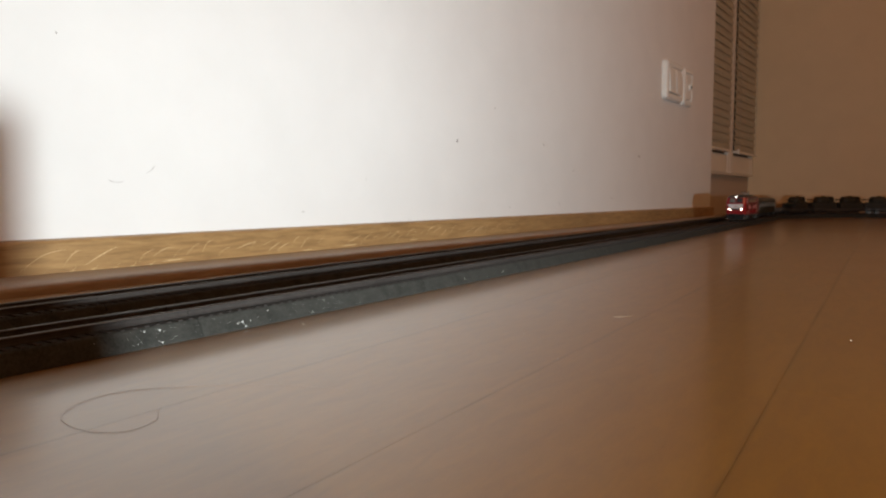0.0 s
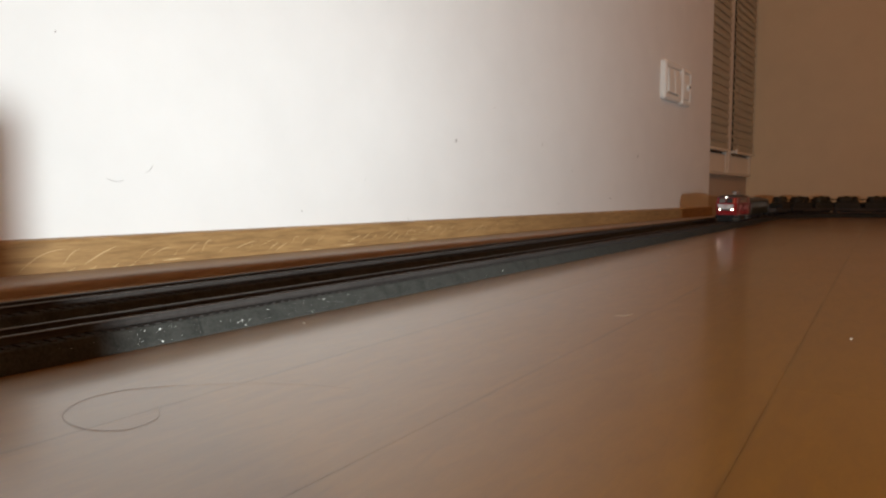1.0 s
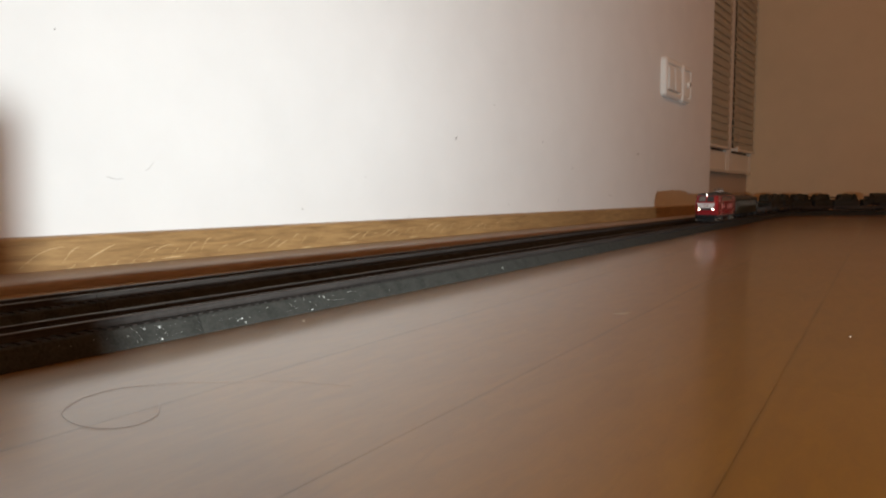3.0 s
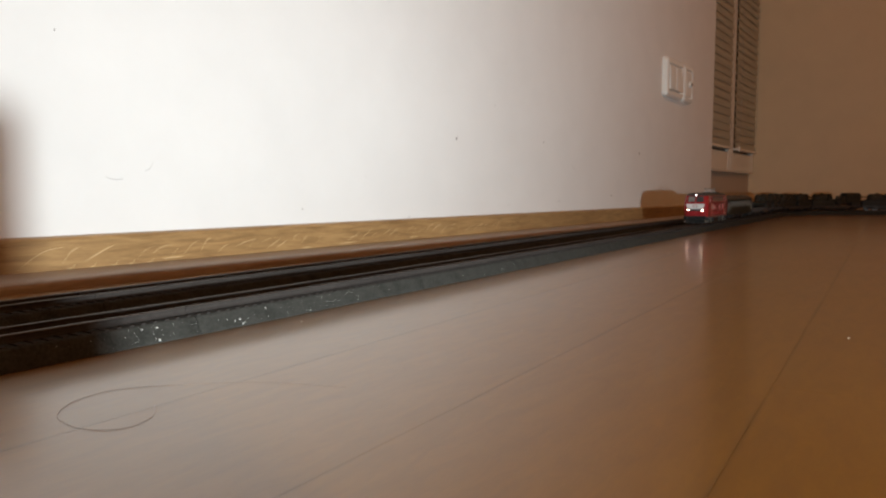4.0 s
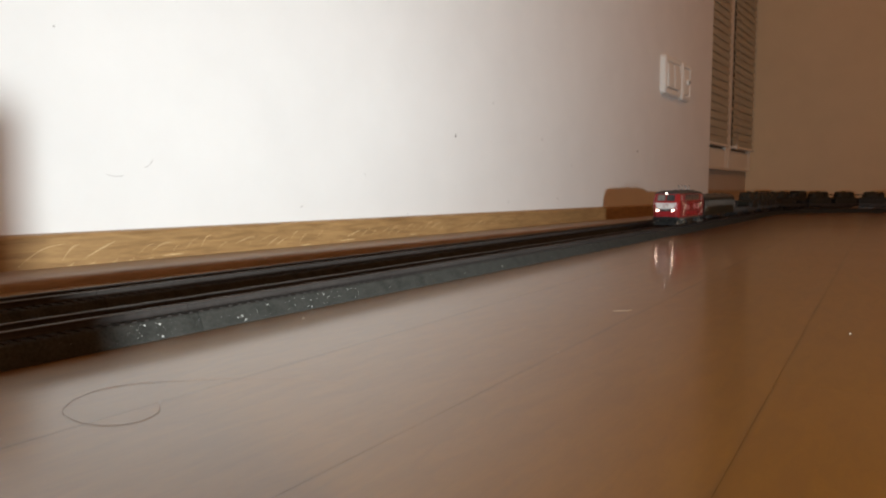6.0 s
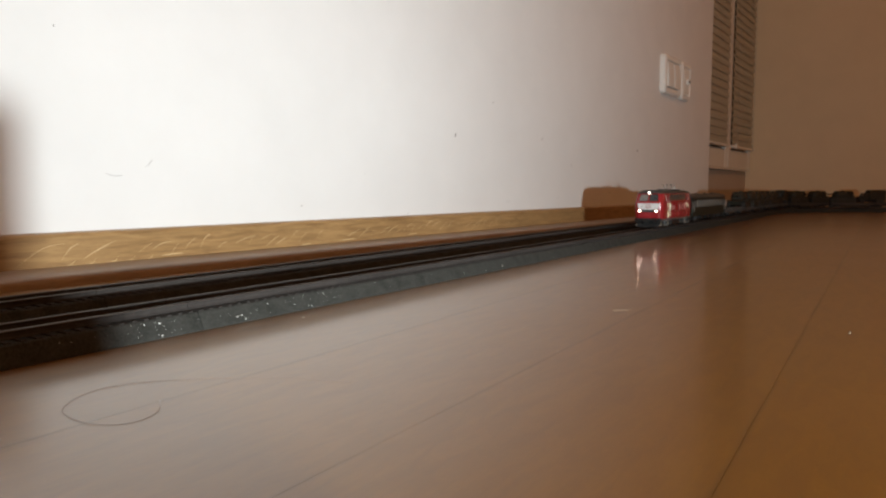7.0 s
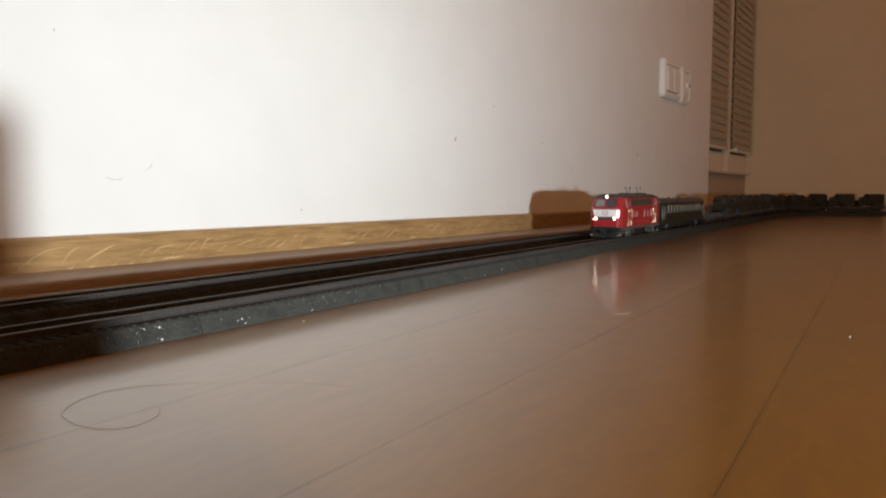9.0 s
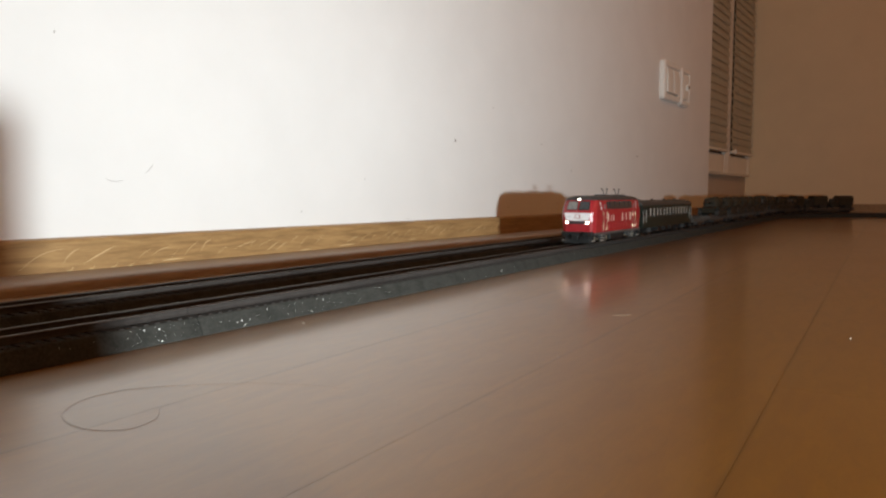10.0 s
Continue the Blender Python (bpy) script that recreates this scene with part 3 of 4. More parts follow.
def wheelset(parent, x):
    """Two flanged wheels on an axle."""
    bm = bmesh.new()
    for side in (-1, 1):
        bm_cyl(bm, (0, side * 0.0072, 0), (0, side * 0.0097, 0), WHEEL_R, segments=20)
        bm_cyl(bm, (0, side * 0.0066, 0), (0, side * 0.0072, 0), WHEEL_R + 0.0008, segments=20)
        bm_cyl(bm, (0, side * 0.0097, 0), (0, side * 0.0101, 0), 0.0022, segments=10)
        for k in range(5):
            a = 2 * math.pi * k / 5
            bm_cyl(bm, (0.0038 * math.cos(a), side * 0.0097, 0.0038 * math.sin(a)), (0.0038 * math.cos(a), side * 0.0099, 0.0038 * math.sin(a)), 0.0009, segments=6)
    bm_cyl(bm, (0, -0.0112, 0), (0, 0.0112, 0), 0.001, segments=8)
    ob = part("wheelset", bm, M_STEEL, parent)
    ob.matrix_basis = pose(x, 0, WHEEL_R)
    return ob


def bogie(parent, x, base, mat=None, heavy=False):
    """A bogie: side frames with axle boxes and springs, and its two wheelsets."""
    mat = mat or M_BLACK
    bm = bmesh.new()
    h = base / 2
    for side in (-1, 1):
        y = side * 0.0122
        bm_box(bm, (x - h - 0.006, y - 0.0010, 0.0052), (x + h + 0.006, y + 0.0010, 0.0085), 0.0006, 1)
        for d in (-h, h):
            bm_box(bm, (x + d - 0.0022, y - 0.0019, 0.0036), (x + d + 0.0022, y + 0.0019, 0.0082), 0.0005, 1)
            bm_cyl(bm, (x + d, y + side * 0.0015, WHEEL_R), (x + d, y + side * 0.0030, WHEEL_R), 0.0016, segments=10)
        for d in (-0.0045, 0.0, 0.0045):
            bm_cyl(bm, (x + d, y + side * 0.0012, 0.0048), (x + d, y + side * 0.0012, 0.0100), 0.0014 if heavy else 0.0009, segments=8)
    bm_box(bm, (x - 0.005, -0.012, 0.0070), (x + 0.005, 0.012, 0.0110), 0.0005, 1)
    ob = part("bogie", bm, mat, parent)
    if heavy:
        # pale caps and pipes paint in the glints on the running gear
        for side in (-1, 1):
            for d in (-h, h):
                part("axle_glint", cyl((x + d, side * 0.0150, WHEEL_R), (x + d, side * 0.0158, WHEEL_R), 0.0009, segments=10), M_GOLD, ob)
            for d in (-h - 0.004, h + 0.004):
                part("sand_pipe_glint", cyl((x + d, side * 0.0140, 0.0035), (x + d, side * 0.0140, 0.0080), 0.0005, segments=6), M_GOLD, ob)
    for d in (-h, h):
        wheels.append(wheelset(parent, x + d))
    return ob


def buffers(parent, x, y=0.010, z=0.0118, back=0.0):
    """Two buffers at an end."""
    d = 1 if x > 0 else -1
    for side in (-1, 1):
        bm = bm_cyl(bmesh.new(), (x - d * 0.006, side * y, z), (x - d * 0.001, side * y, z), 0.0013, segments=10)
        bm_cyl(bm, (x - d * 0.001, side * y, z), (x, side * y, z), 0.0026, 0.0022, segments=14)
        part("buffer", bm, M_BLACK, parent)


def coupling(parent, x):
    d = 1 if x > 0 else -1
    bm = bm_box(bmesh.new(), (min(x, x - d * 0.014), -0.0020, 0.0068), (max(x, x - d * 0.014), 0.0020, 0.0088), 0.0005, 1)
    bm_box(bm, (min(x, x - d * 0.003), -0.0035, 0.0060), (max(x, x - d * 0.003), 0.0035, 0.0105), 0.0005, 1)
    part("coupling", bm, M_BLACK, parent)


def hull(z, length, width, cut_x, cut_y):
    """Rounded-off rectangle, counter-clockwise."""
    q = []
    for sx, sy in ((1, 1), (-1, 1), (-1, -1), (1, -1)):
        c = [(length, width - cut_y), (length - cut_x * 0.30, width - cut_y * 0.52), (length - cut_x, width)]
        if sx * sy < 0:
            c = c[::-1]
        q += [(sx * x, sy * y, z) for x, y in c]
    return q


def nose(z):
    """How far the front reaches, half width, at a height."""
    rows = ((0.0125, 0.0850, 0.0172), (0.0255, 0.0872, 0.0177), (0.0350, 0.0872, 0.0177), (0.0372, 0.0862, 0.0177), (0.0485, 0.0805, 0.0166))
    for (z0, a0, b0), (z1, a1, b1) in zip(rows, rows[1:]):
        if z <= z1:
            t = (z - z0) / (z1 - z0)
            return a0 + (a1 - a0) * t, b0 + (b1 - b0) * t
    return rows[-1][1:]


def locomotive():
    ob = thing("locomotive", "red model diesel locomotive with white nose band and lit headlamps", "model train")
    zs = (0.0125, 0.0140, 0.0255, 0.0350, 0.0372, 0.0485)
    body = part("body", loft([hull(z, nose(z)[0], nose(z)[1], 0.0055, 0.0052) for z in zs]), M_RED, ob)
    roof = part("roof", loft([hull(0.0486, 0.0812, 0.0168, 0.0055, 0.0052), hull(0.0500, 0.0806, 0.0163, 0.0055, 0.0052), hull(0.0518, 0.0770, 0.0138, 0.0050, 0.0050),
                              hull(0.0530, 0.0735, 0.0098, 0.0040, 0.0040), hull(0.0536, 0.0700, 0.0050, 0.003, 0.003)]), M_ROOF, ob, "dark grey roof")
    # roof fittings
    part("exhaust_hood", box((-0.012, -0.006, 0.0525), (0.016, 0.006, 0.0548), 0.0012), M_ROOF, roof)
    part("fan_grille", cyl((-0.048, 0, 0.0525), (-0.048, 0, 0.0546), 0.010, 0.0095, segments=24), M_BLACK, roof)
    for x in (-0.0040, -0.0500):
        for y in (-0.0022, 0.0022):
            bm = bm_cyl(bmesh.new(), (x, y * 0.4, 0.0530), (x, y, 0.0600), 0.0005, segments=8)
            bm_cyl(bm, (x - 0.001, y, 0.0600), (x + 0.003, y * 1.3, 0.0612), 0.0005, 0.0011, segments=8)
            part("horn", bm, M_STEEL, roof)
    for end in (1, -1):
        def on(y, z, lift=0.00012):
            return Vector((end * (nose(z)[0] + lift), y, z))

        def flat(name, y0, y1, z0, z1, mat, deep, parent, y2=None, y3=None, label=""):
            """A plate on the nose between two heights; y2, y3: its upper ends."""
            y2, y3 = (y0 if y2 is None else y2), (y1 if y3 is None else y3)
            quad = (on(y0, z0), on(y1, z0), on(y3, z1), on(y2, z1))
            return part(name, slab(*(quad if end > 0 else (quad[1], quad[0], quad[3], quad[2])), deep), mat, parent, label)
        band = flat("nose_band", -0.0112, 0.0112, 0.0262, 0.0348, M_WHITE, 0.0002, body, -0.0136, 0.0136, label="white trapezoid band on the nose")
        flat("badge", -0.0028, 0.0028, 0.0286, 0.0328, M_RED, 0.0004, band)
        flat("badge_field", -0.0021, 0.0021, 0.0292, 0.0322, M_WHITE, 0.0006, band)
        flat("mark", -0.0095, -0.0075, 0.0300, 0.0306, M_FRAMEGREY, 0.0004, band)
        flat("grille", -0.0088, 0.0088, 0.0226, 0.0258, M_FRAMEGREY, 0.0006, body)
        for k in range(3):
            flat("grille_bar", -0.0086, 0.0086, 0.0230 + 0.0009 * k, 0.0234 + 0.0009 * k, M_BLACK, 0.0010, body)
        for side in (-1, 1):
            flat("window_seal", side * 0.0008 if side > 0 else -0.0116, 0.0116 if side > 0 else -0.0008, 0.0378, 0.0472, M_BLACK, 0.0002, body,
                 0.0008 if side > 0 else -0.0110, 0.0110 if side > 0 else -0.0008)
            pane = flat("windscreen", 0.0014 if side > 0 else -0.0110, 0.0110 if side > 0 else -0.0014, 0.0384, 0.0466, M_GLASS if side > 0 else M_CABGLASS, 0.0004, body,
                        0.0014 if side > 0 else -0.0104, 0.0104 if side > 0 else -0.0014, "grey cab windscreen")
            part("wiper", tube([on(side * 0.0040, 0.0384, 0.0008), on(side * 0.0085, 0.0440, 0.0008)], 0.0002, 5), M_BLACK, pane)
            centre = on(side * 0.0104, 0.0240)
            out = Vector((end, 0, 0))
            rim = part("lamp_housing", cyl(centre - out * 0.001, centre + out * 0.0010, 0.0019, segments=18), M_FRAMEGREY, body)
            part("headlamp", cyl(centre + out * 0.0008, centre + out * 0.0015, 0.0012, 0.0010, segments=16), M_LAMP if end > 0 else M_GLASS, rim, "lit white headlamp" if end > 0 else "unlit lamp")
            part("handrail", tube([on(side * 0.0090, 0.0178, 0.0), on(side * 0.0090, 0.0178, 0.0014), on(side * 0.0040, 0.0178, 0.0014), on(side * 0.0040, 0.0178, 0.0)], 0.00022, 5), M_RED, body)
            part("step", box((end * 0.083 - 0.003, side * 0.0150 - 0.0015, 0.0040), (end * 0.083 + 0.003, side * 0.0150 + 0.0015, 0.0046), 0.0002, 1), M_LITSTEP, ob)
            part("brake_hose", tube([Vector((end * 0.0885, side * 0.0045, 0.0118)), Vector((end * 0.0905, side * 0.0045, 0.0095)), Vector((end * 0.0900, side * 0.0048, 0.0060))], 0.0005, 6), M_BLACK, ob)
            # streak of light on the cab side, painted as a white strip
            part("painted_light_streak", slab(*[Vector(v) for v in ((end * 0.0655, side * 0.01765, 0.0380), (end * 0.0640, side * 0.01765, 0.0380), (end * 0.0668, side * 0.01672, 0.0470), (end * 0.0683, side * 0.01672, 0.0470))][::(1 if side * end < 0 else -1)], 0.0003), M_WHITE, body)
            # cab door with rails
            for d in (0.0605, 0.0490):
                part("door_rail", tube([(end * d, side * 0.0174, 0.0150), (end * d, side * 0.0186, 0.0155), (end * d, side * 0.0186, 0.0350), (end * d, side * 0.0176, 0.0355)], 0.00021, 6), M_GOLD, body, "pale brass door rail")
            door = part("cab_door", box((min(end * 0.0520, end * 0.0575), side * 0.01745 - 0.0004, 0.0138), (max(end * 0.0520, end * 0.0575), side * 0.01745 + 0.0004, 0.0445), 0.0002, 1), M_RED, body)
            part("door_window", box((min(end * 0.0528, end * 0.0567), side * 0.01735 - 0.0006, 0.0385), (max(end * 0.0528, end * 0.0567), side * 0.01735 + 0.0006, 0.0440)), M_CABGLASS, door)
            for k in range(3):
                part("door_step", box((end * 0.0548 - 0.003, side * 0.0158 - 0.002, 0.0035 + 0.003 * k), (end * 0.0548 + 0.003, side * 0.0158 + 0.002, 0.0039 + 0.003 * k)), M_LITSTEP, ob)
        top = Vector((end * 0.0812, 0, 0.0496))
        part("top_lamp_housing", box((end * 0.0800 - 0.0022, -0.0026, 0.0482), (end * 0.0800 + 0.0022, 0.0026, 0.0516), 0.0006, 1), M_ROOF, roof)
        part("headlamp", cyl(top + Vector((end * 0.0008, 0, 0)), top + Vector((end * 0.0015, 0, 0)), 0.0011, 0.0009, segments=16), M_TOPLAMP if end > 0 else M_GLASS, roof, "lit white top lamp" if end > 0 else "unlit lamp")
        part("buffer_beam", box((min(end * 0.0840, end * 0.0882), -0.0160, 0.0082), (max(end * 0.0840, end * 0.0882), 0.0160, 0.0140), 0.0008), M_BLACK, ob)
        part("snow_plough", loft([[(end * 0.0845, -0.0150, 0.0018), (end * 0.0885, -0.013, 0.0018), (end * 0.0885, 0.013, 0.0018), (end * 0.0845, 0.0150, 0.0018)],
                                  [(end * 0.0845, -0.0140, 0.0080), (end * 0.0865, -0.012, 0.0080), (end * 0.0865, 0.012, 0.0080), (end * 0.0845, 0.0140, 0.0080)]]), M_BLACK, ob)
        buffers(ob, end * 0.0940)
        coupling(ob, end * 0.0950)
        bogie(ob, end * 0.0500, 0.032, M_BLACK, heavy=True)
    # sides
    for side in (-1, 1):
        def lo_hi(x0, x1, z0, z1, y=0.01770, deep=0.0005):
            return (x0, side * y - deep, z0), (x1, side * y + deep, z1)
        part("machine_room_window", slab(*[Vector(v) for v in ((0.0470, side * 0.01755, 0.0385), (-0.0470, side * 0.01755, 0.0385), (-0.0470, side * 0.01685, 0.0470), (0.0470, side * 0.01685, 0.0470))][::(1 if side > 0 else -1)], 0.0004), M_GLASS, body, "dark glazed window band")
        for k in range(5):
            part("window_bar", box(*lo_hi(-0.036 + 0.018 * k, -0.0353 + 0.018 * k, 0.0380, 0.0474, 0.01725, 0.0006)), M_ROOF, body)
        for x0, x1, z0, z1 in ((0.0405, 0.0440, 0.0245, 0.0335), (0.0310, 0.0320, 0.025, 0.031), (0.022, 0.0232, 0.025, 0.032), (-0.012, -0.0095, 0.024, 0.033), (-0.026, -0.0245, 0.024, 0.033), (-0.044, -0.039, 0.0245, 0.0335)):
            part("inscription", box(*lo_hi(x0, x1, z0, z1, 0.01765, 0.00035)), M_LETTER, body)
        part("skirt", box(*lo_hi(-0.084, 0.084, 0.0105, 0.0132, 0.0170, 0.0006)), M_FRAMEGREY, body, "grey lower frame edge")
        for k in range(7):
            part("louvre", box(*lo_hi(-0.034 + 0.0105 * k, -0.0265 + 0.0105 * k, 0.0165, 0.0215, 0.01765, 0.0003)), M_RED, body)
    part("fuel_tank", box((-0.024, -0.0150, 0.0030), (0.024, 0.0150, 0.0115), 0.0012), M_BLACK, ob)
    part("underframe", box((-0.083, -0.0120, 0.0090), (0.083, 0.0120, 0.0126)), M_BLACK, ob)
    return ob


def coach():
    """A hollow coach: sides with real window openings, roof, ends, bogies."""
    ob = thing("passenger_coach", "dark green model passenger coach with painted window glints", "model coach")
    L, W = 0.1270, 0.0165
    part("underframe", box((-L, -0.0130, 0.0100), (L, 0.0130, 0.0128)), M_BLACK, ob)
    part("roof", loft([[(x, y, z) for y, z in ((-W - 0.0002, 0.0405), (-W * 0.92, 0.0432), (-W * 0.70, 0.0455), (-W * 0.35, 0.0469), (0, 0.0473), (W * 0.35, 0.0469), (W * 0.70, 0.0455), (W * 0.92, 0.0432), (W + 0.0002, 0.0405))]
                       for x in (-L, L)]), M_ROOF, ob, "dark grey curved roof", smooth=False)
    pitch, wide = 0.0158, 0.0112
    for side in (-1, 1):
        wall = part("side_wall", box((-L, side * W - 0.0005, 0.0105), (L, side * W + 0.0005, 0.0262), 0.0003, 1), M_GREEN, ob)
        part("cantrail", box((-L, side * W - 0.0005, 0.0368), (L, side * W + 0.0005, 0.0405)), M_GREEN, wall)
        part("waist_line", box((-L, side * (W + 0.0006) - 0.0001, 0.0250), (L, side * (W + 0.0006) + 0.0001, 0.0255)), M_FRAMEGREY, wall)
        xs = [-6.5 * pitch + pitch * k + 0.0079 for k in range(13)]
        edges = [-L] + [v for x in xs for v in (x - wide / 2, x + wide / 2)] + [L]
        for a, b in zip(edges[::2], edges[1::2]):
            part("pillar", box((a, side * W - 0.0005, 0.0262), (b, side * W + 0.0005, 0.0368)), M_GREEN, wall)
        for n, x in enumerate(xs):
            f = bmesh.new()
            # a pale strip of uneven width paints the glint on each pane
            lit = 0.0016 + 0.0012 * ((n * 7) % 5) / 4
            y0, y1 = sorted((side * (W - 0.0002), side * (W + 0.0005)))
            bm_box(f, (x - wide / 2 + 0.0004, y0, 0.0264), (x - wide / 2 + 0.0004 + lit, y1, 0.0366))
            part("pane", box((x - wide / 2, side * W - 0.0003, 0.0262), (x + wide / 2, side * W + 0.0003, 0.0368)), M_GLASS, wall)
            part("window_glint", f, M_WINLIT, wall, "painted glint along the window edge")
        for x in (-0.1190, 0.1190):
            door = part("door", box((x - 0.0048, side * (W + 0.0004) - 0.0004, 0.0108), (x + 0.0048, side * (W + 0.0004) + 0.0004, 0.0385), 0.0002, 1), M_GREEN, ob)
            part("door_window", box((x - 0.0030, side * (W + 0.0006) - 0.0004, 0.0262), (x + 0.0030, side * (W + 0.0006) + 0.0004, 0.0365)), M_GLASS, door)
            for d in (-0.0058, 0.0058):
                part("grab_rail", cyl((x + d, side * (W + 0.0012), 0.0180), (x + d, side * (W + 0.0012), 0.0345), 0.0002, segments=6), M_WINLIT, door)
            part("step", box((x - 0.004, side * (W - 0.001) - 0.0014, 0.0050), (x + 0.004, side * (W - 0.001) + 0.0014, 0.0055)), M_BLACK, ob)
    for end in (-1, 1):
        part("end_wall", box((min(end * L, end * (L - 0.001)), -W + 0.0006, 0.0105), (max(end * L, end * (L - 0.001)), W - 0.0006, 0.0404)), M_GREEN, ob)
        part("gangway", box((min(end * L, end * (L + 0.004)), -0.0055, 0.0120), (max(end * L, end * (L + 0.004)), 0.0055, 0.0370), 0.001), M_BLACK, ob)
        buffers(ob, end * (L + 0.0055))
        coupling(ob, end * (L + 0.0060))
        bogie(ob, end * 0.088, 0.029, M_BLACK)
    part("seat_row", box((-0.115, -0.013, 0.0128), (0.115, -0.004, 0.0240), 0.001), M_WAGON, ob)
    for x in (-0.03, 0.0, 0.035):
        part("battery_box", box((x - 0.010, -0.0135, 0.0045), (x + 0.010, 0.0135, 0.0100), 0.0006, 1), M_BLACK, ob)
    for x in (-0.09, -0.03, 0.03, 0.09):
        part("roof_vent", cyl((x, 0, 0.0468), (x, 0, 0.0488), 0.0022, 0.0018, segments=12), M_ROOF, ob)
    return ob


WAGON_PITCH = 0.1689
SHORT_PITCH = 0.1190


def flat_wagon(pitch, bogies, label):
    ob = thing("flat_wagon", label, "model wagon", group="flat wagons of the train")
    h = pitch / 2 - 0.007
    deck = part("deck", box((-h, -0.0170, 0.0125), (h, 0.0170, 0.0142), 0.0003, 1), M_WAGON, ob)
    for k in range(28):
        x = -h + 0.001 + k * (2 * h - 0.002) / 28
        part("plank", box((x + 0.0003, -0.0166, 0.0142), (x + (2 * h - 0.002) / 28 - 0.0003, 0.0166, 0.0146)), M_WAGON, deck)
    for side in (-1, 1):
        bm = bm_box(bmesh.new(), (-h, side * 0.0150 - 0.0008, 0.0095), (h, side * 0.0150 + 0.0008, 0.0126))
        bm_box(bm, (-h * 0.5, side * 0.0150 - 0.0006, 0.0070), (h * 0.5, side * 0.0150 + 0.0006, 0.0096))
        part("sole_bar", bm, M_WAGON, ob)
        part("brake_gear", box((-h * 0.42, side * 0.0100 - 0.003, 0.0030), (h * 0.42, side * 0.0100 + 0.003, 0.0096), 0.0006, 1), M_BLACK, ob)
        for k in range(8):
            x = -h + 0.008 + k * (2 * h - 0.016) / 7
            part("stake", box((x - 0.0008, side * 0.0178 - 0.0008, 0.0105), (x + 0.0008, side * 0.0178 + 0.0008, 0.0195)), M_WAGON, ob)
    for end in (-1, 1):
        part("end_board", box((min(end * h, end * (h + 0.001)), -0.0165, 0.0095), (max(end * h, end * (h + 0.001)), 0.0165, 0.0175)), M_WAGON, ob)
        buffers(ob, end * (h + 0.0065))
        coupling(ob, end * (h + 0.0070))
        bogie(ob, end * bogies, 0.021, M_BLACK)
    return ob


def tank():
    """A battle tank: hull, running gear, turret with gun, hatches and stowage; z = 0 at the deck."""
    ob = thing("toy_tank", "dark olive model battle tank chained on a flat wagon", "toy tank", group="tanks on the train")
    prof = [(-0.036, 0.006), (-0.034, 0.0155), (0.022, 0.0160), (0.037, 0.0120), (0.034, 0.0060), (0.026, 0.0035), (-0.028, 0.0035)]
    part("hull", bm_extrude(bmesh.new(), prof, "y", -0.0112, 0.0112), M_OLIVE, ob)
    for side in (-1, 1):
        run = []
        for k in range(20):
            a = 2 * math.pi * k / 20
            cx = 0.0285 if math.cos(a) > 0 else -0.0285
            run.append((cx + 0.0058 * math.cos(a), 0.0060 + 0.0058 * math.sin(a)))
        tread = part("tread", bm_extrude(bmesh.new(), run, "y", side * 0.0145 - 0.0030, side * 0.0145 + 0.0030), M_TREAD, ob)
        for k in range(6):
            x = -0.0245 + 0.0098 * k
            part("road_wheel", cyl((x, side * 0.0172, 0.0048), (x, side * 0.0182, 0.0048), 0.0042, segments=14), M_OLIVE, tread)
        part("side_skirt", box((-0.035, side * 0.0150 - 0.0034, 0.0118), (0.035, side * 0.0150 + 0.0034, 0.0140), 0.0004, 1), M_OLIVE, ob)
        part("stowage_box", box((-0.030, side * 0.0140 - 0.003, 0.0140), (-0.012, side * 0.0140 + 0.003, 0.0180), 0.0006, 1), M_OLIVE, ob)
    turret = part("turret", loft([hull(0.0160, 0.0200, 0.0140, 0.008, 0.006), hull(0.0225, 0.0200, 0.0138, 0.008, 0.006), hull(0.0285, 0.0165, 0.0115, 0.006, 0.005), hull(0.0300, 0.0140, 0.0095, 0.004, 0.004)]), M_OLIVE, ob)
    gun = bm_cyl(bmesh.new(), (0.015, 0, 0.0215), (0.044, 0, 0.0225), 0.0013, 0.0010, segments=10)
    bm_cyl(gun, (0.030, 0, 0.0218), (0.036, 0, 0.0221), 0.0018, segments=10)
    bm_box(gun, (0.0130, -0.0040, 0.0185), (0.0200, 0.0040, 0.0245), 0.001, 1)
    part("gun", gun, M_OLIVE, turret)
    part("cupola", cyl((-0.002, 0.004, 0.028), (-0.002, 0.004, 0.0318), 0.0050, 0.0044, segments=14), M_OLIVE, turret)
    part("hatch", cyl((-0.003, -0.0045, 0.028), (-0.003, -0.0045, 0.0298), 0.0035, segments=14), M_OLIVE, turret)
    part("basket", box((-0.0300, -0.0110, 0.0180), (-0.0195, 0.0110, 0.0265), 0.0012), M_OLIVE, turret)
    part("rolled_tarp", cyl((-0.025, -0.010, 0.0280), (-0.025, 0.010, 0.0278), 0.0024, segments=10), M_OLIVE, turret)
    grow = Matrix.Diagonal((1.06, 1.06, 1.14, 1))
    part("exhaust", cyl((-0.0365, -0.005, 0.0125), (-0.0365, 0.005, 0.0125), 0.0018, segments=10), M_BLACK, ob)
    for o in ob.children_recursive:
        o.data.transform(grow)
    return ob


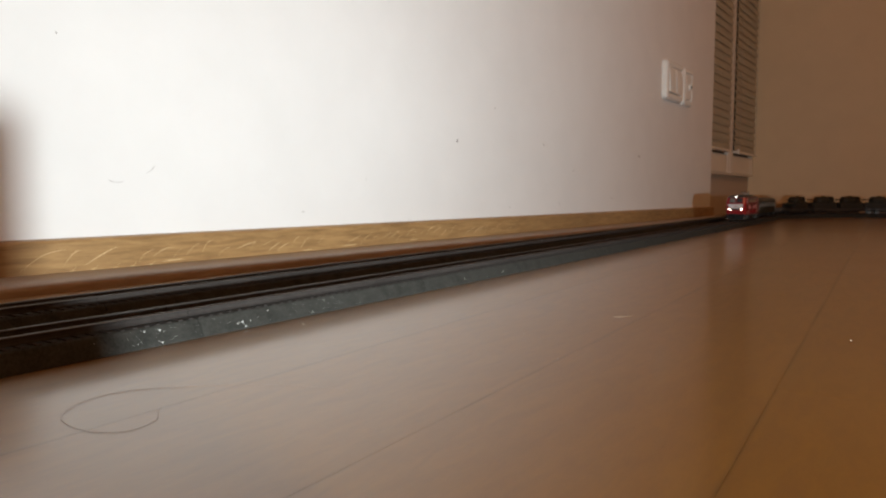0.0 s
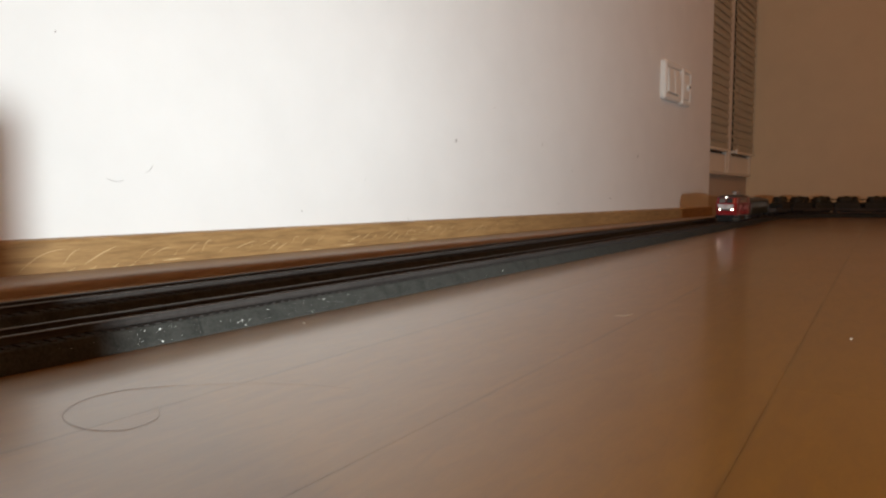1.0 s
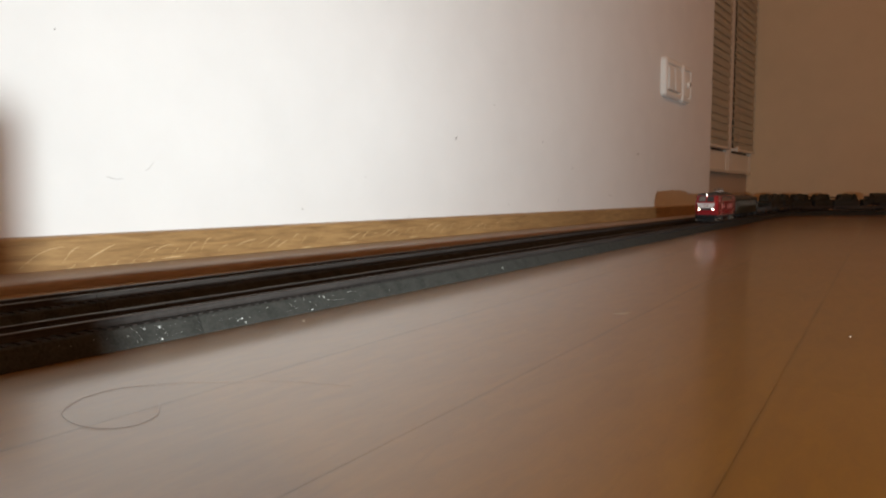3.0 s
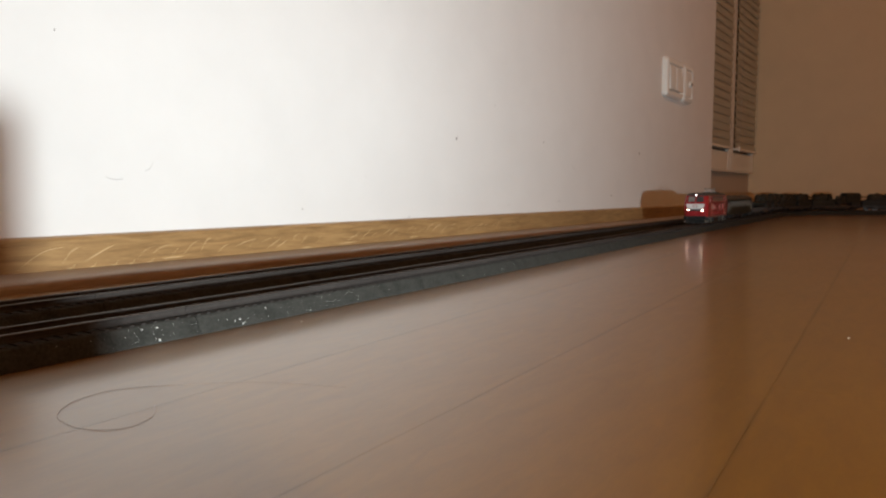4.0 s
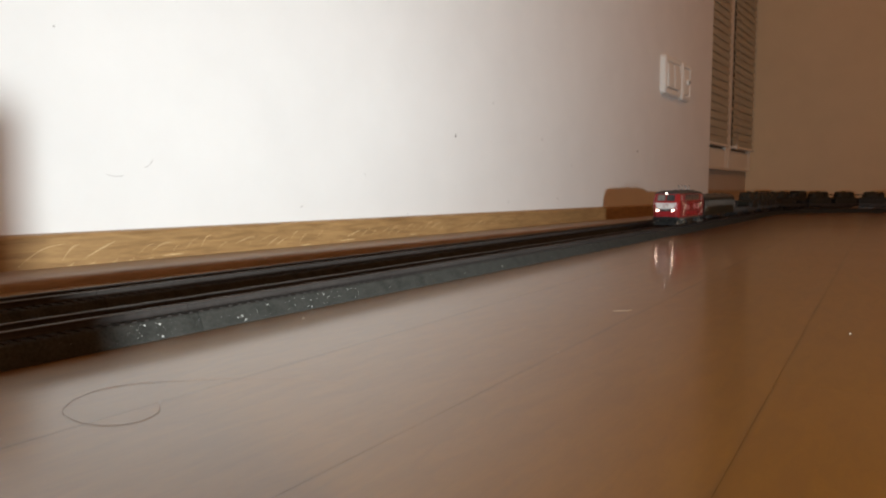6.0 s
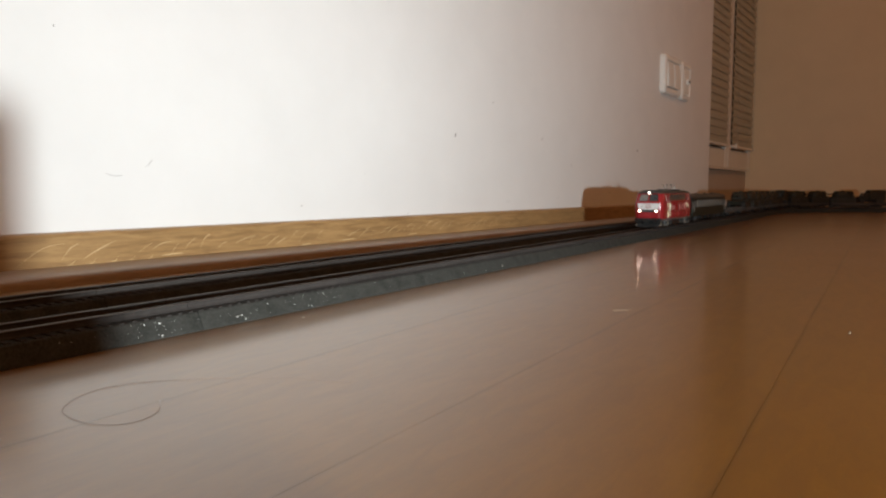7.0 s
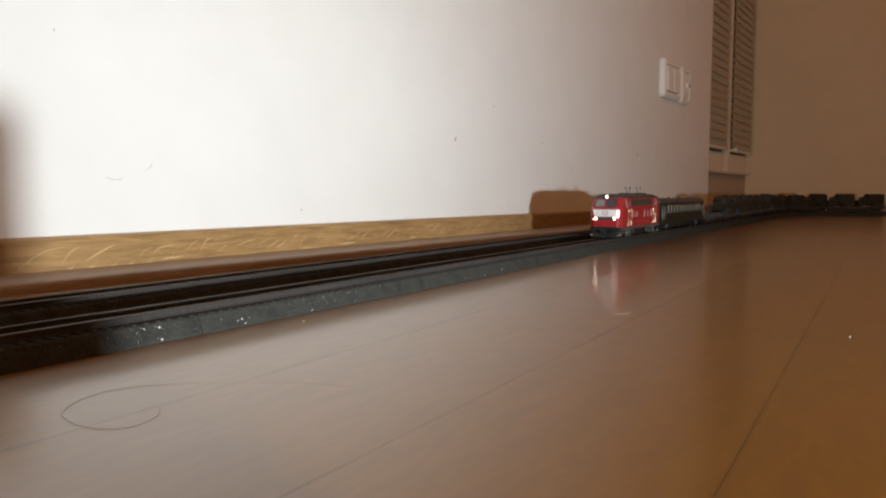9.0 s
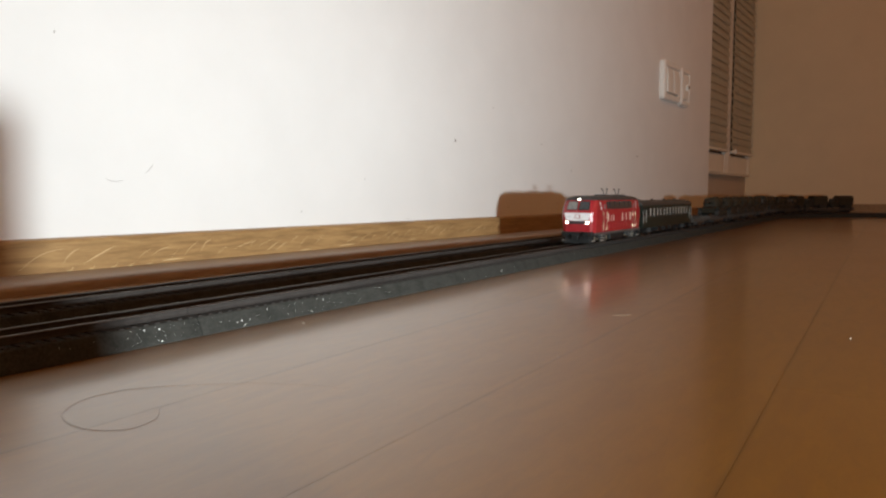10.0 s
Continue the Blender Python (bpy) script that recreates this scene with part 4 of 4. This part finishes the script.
def truck():
    """An army truck: bonnet, cab, canvas-covered bed, six wheels; z = 0 at the deck."""
    ob = thing("toy_truck", "dark olive model army truck with canvas cover on a wagon", "toy truck", group="trucks on the train")
    part("chassis", box((-0.036, -0.0088, 0.0030), (0.036, 0.0088, 0.0092), 0.0006, 1), M_BLACK, ob)
    part("bonnet", box((0.0240, -0.0095, 0.0090), (0.0370, 0.0095, 0.0190), 0.0018), M_OLIVE, ob)
    cab = part("cab", bm_extrude(bmesh.new(), [(0.0100, 0.0085), (0.0250, 0.0085), (0.0250, 0.0195), (0.0225, 0.0285), (0.0100, 0.0290)], "y", -0.0130, 0.0130), M_OLIVE, ob)
    for side in (-1, 1):
        part("cab_window", box((0.0135, side * 0.0131 - 0.0004, 0.0200), (0.0215, side * 0.0131 + 0.0004, 0.0270)), M_GLASS, cab)
    part("windscreen", slab(Vector((0.0252, -0.0110, 0.0200)), Vector((0.0252, 0.0110, 0.0200)), Vector((0.0232, 0.0110, 0.0275)), Vector((0.0232, -0.0110, 0.0275)), 0.0003), M_GLASS, cab)
    part("load_bed", box((-0.0370, -0.0145, 0.0095), (0.0085, 0.0145, 0.0180), 0.0005, 1), M_OLIVE, ob)
    arch = [(-0.0143, 0.0180), (-0.0143, 0.0300), (-0.0125, 0.0345), (-0.0060, 0.0375), (0.0060, 0.0375), (0.0125, 0.0345), (0.0143, 0.0300), (0.0143, 0.0180)]
    rings = []
    for k in range(13):
        x = -0.0368 + 0.0450 * k / 12
        sag = -0.0008 if k % 3 else 0.0
        rings.append([(x, y, z + (sag if z > 0.02 else 0)) for y, z in arch])
    part("canvas_cover", loft(rings), M_OLIVE, ob, "dark sagging canvas cover")
    for x in (0.0290, -0.0150, -0.0280):
        for side in (-1, 1):
            w = bm_cyl(bmesh.new(), (x, side * 0.0090, 0.0062), (x, side * 0.0135, 0.0062), 0.0062, segments=18)
            part("wheel", w, M_TREAD, ob)
    return ob


SPEED = 0.0862
FRONT_AT_END = 0.7225
riders = []        # thing, metres behind the locomotive's front, height, half distance of its pivots


def add(ob, behind, z=RAIL_Z, half=0.05, shift=0.0):
    riders.append((ob, behind, z, half, shift))


LOCO_FIT, COACH_FIT = 0.925, 1.0
loco = locomotive()
carriage = coach()
for ob, k in ((loco, LOCO_FIT), (carriage, COACH_FIT)):
    for o in ob.children_recursive:
        if o.name.startswith("wheelset"):
            o.matrix_basis = pose(o.location.x * k, 0, WHEEL_R)
        else:
            o.data.transform(Matrix.Diagonal((k, 1.13 if ob is loco and not o.name.startswith(("bogie", "axle", "sand")) else 1, 1, 1)))
add(loco, 0.0945 * LOCO_FIT, half=0.05)
add(carriage, 0.179 + 0.1335, half=0.088)
empty_wagon = flat_wagon(SHORT_PITCH, 0.030, "short empty dark brown model flat wagon")
add(empty_wagon, 0.453 + SHORT_PITCH / 2, half=0.030)
wagon = flat_wagon(WAGON_PITCH, 0.055, "dark brown model flat wagon loaded with military vehicles")
TRAIN_TAIL = 0.453 + SHORT_PITCH
for k in range(7):
    w = wagon if k == 0 else copy_thing(wagon, Matrix())
    add(w, TRAIN_TAIL + WAGON_PITCH * (k + 0.5), half=0.055)
for w, *_ in riders[4:]:
    wheels += [c for c in w.children if c.name.startswith("wheelset")]
DECK = RAIL_Z + 0.0146
panzer, lorry = tank(), truck()
made = set()
for k in range(7):
    for j, d in enumerate((0.0422, -0.0422) if k else (-0.018,)):
        src = lorry if (k == 6 or (k, j) in ((3, 1), (5, 1))) else panzer
        ob = copy_thing(src, Matrix()) if src in made else src
        made.add(src)
        add(ob, TRAIN_TAIL + WAGON_PITCH * (k + 0.5), DECK, 0.055, d)


def ride(s, z, half, shift):
    """Pose of a vehicle whose middle is at s, standing on two pivots; shift: metres ahead on its deck."""
    a, b = line(s - half)[0], line(s + half)[0]
    d = a - b
    mid = (a + b) / 2
    return pose(mid.x, mid.y, z, 0, 0, math.degrees(math.atan2(d.y, d.x))) @ pose(shift, 0, 0)


# ---------------------------------------------------------------- floor planks
PLANK_W, PLANK_L = 0.0814, 0.950
PLANK_TURN = radians(3.8)


def plank_ring(inset, z):
    return [(x, y, z) for x, y in ((inset, inset), (PLANK_L - inset, inset), (PLANK_L - inset, PLANK_W - inset), (inset, PLANK_W - inset))]


# boards that butt with a hair of a joint
plank = mesh_of("plank", loft([plank_ring(0.00005, -0.0034), plank_ring(0.00005, -0.00002), plank_ring(0.00006, 0.0)]), M_FLOOR)
rnd = random.Random(8)
c, s = math.cos(PLANK_TURN), math.sin(PLANK_TURN)
e = 0.0288 + PLANK_W * 11
while e > RIGHT_Y - 0.4:
    u0, u1 = (BACK_X + e * s) / c, (FAR_X + e * s) / c
    u = u0 - rnd.uniform(0.0, 0.9)
    while u < u1:
        lo, hi = max(u, u0), min(u + PLANK_L, u1)
        mid = (lo + hi) / 2 * s + (e + PLANK_W / 2) * c
        if RIGHT_Y - 0.06 < mid < WALL_Y + 0.08 and hi - lo > 0.01:
            p = new("plank", plank)
            p.parent = floor
            p.matrix_basis = pose(lo * c - e * s, lo * s + e * c, 0, 0, 0, math.degrees(PLANK_TURN)) @ Matrix.Diagonal(((hi - lo) / PLANK_L, 1, 1, 1))
        u += PLANK_L
    e -= PLANK_W


def motions():
    """The train runs along its line at a steady pace; its wheels roll."""
    for ob, behind, z, half, shift in riders:
        walk(ob, [(0.25 * k, ride(FRONT_AT_END + SPEED * (10 - 0.25 * k) + behind, z, half, shift)) for k in range(41)])
    for n, ob in enumerate(wheels):
        x = ob.location.x
        start = 37.0 * n
        walk(ob, [(0.1 * k, pose(x, 0, WHEEL_R, 0, start + math.degrees(SPEED * 0.1 * k / WHEEL_R), 0)) for k in range(101)])


motions()
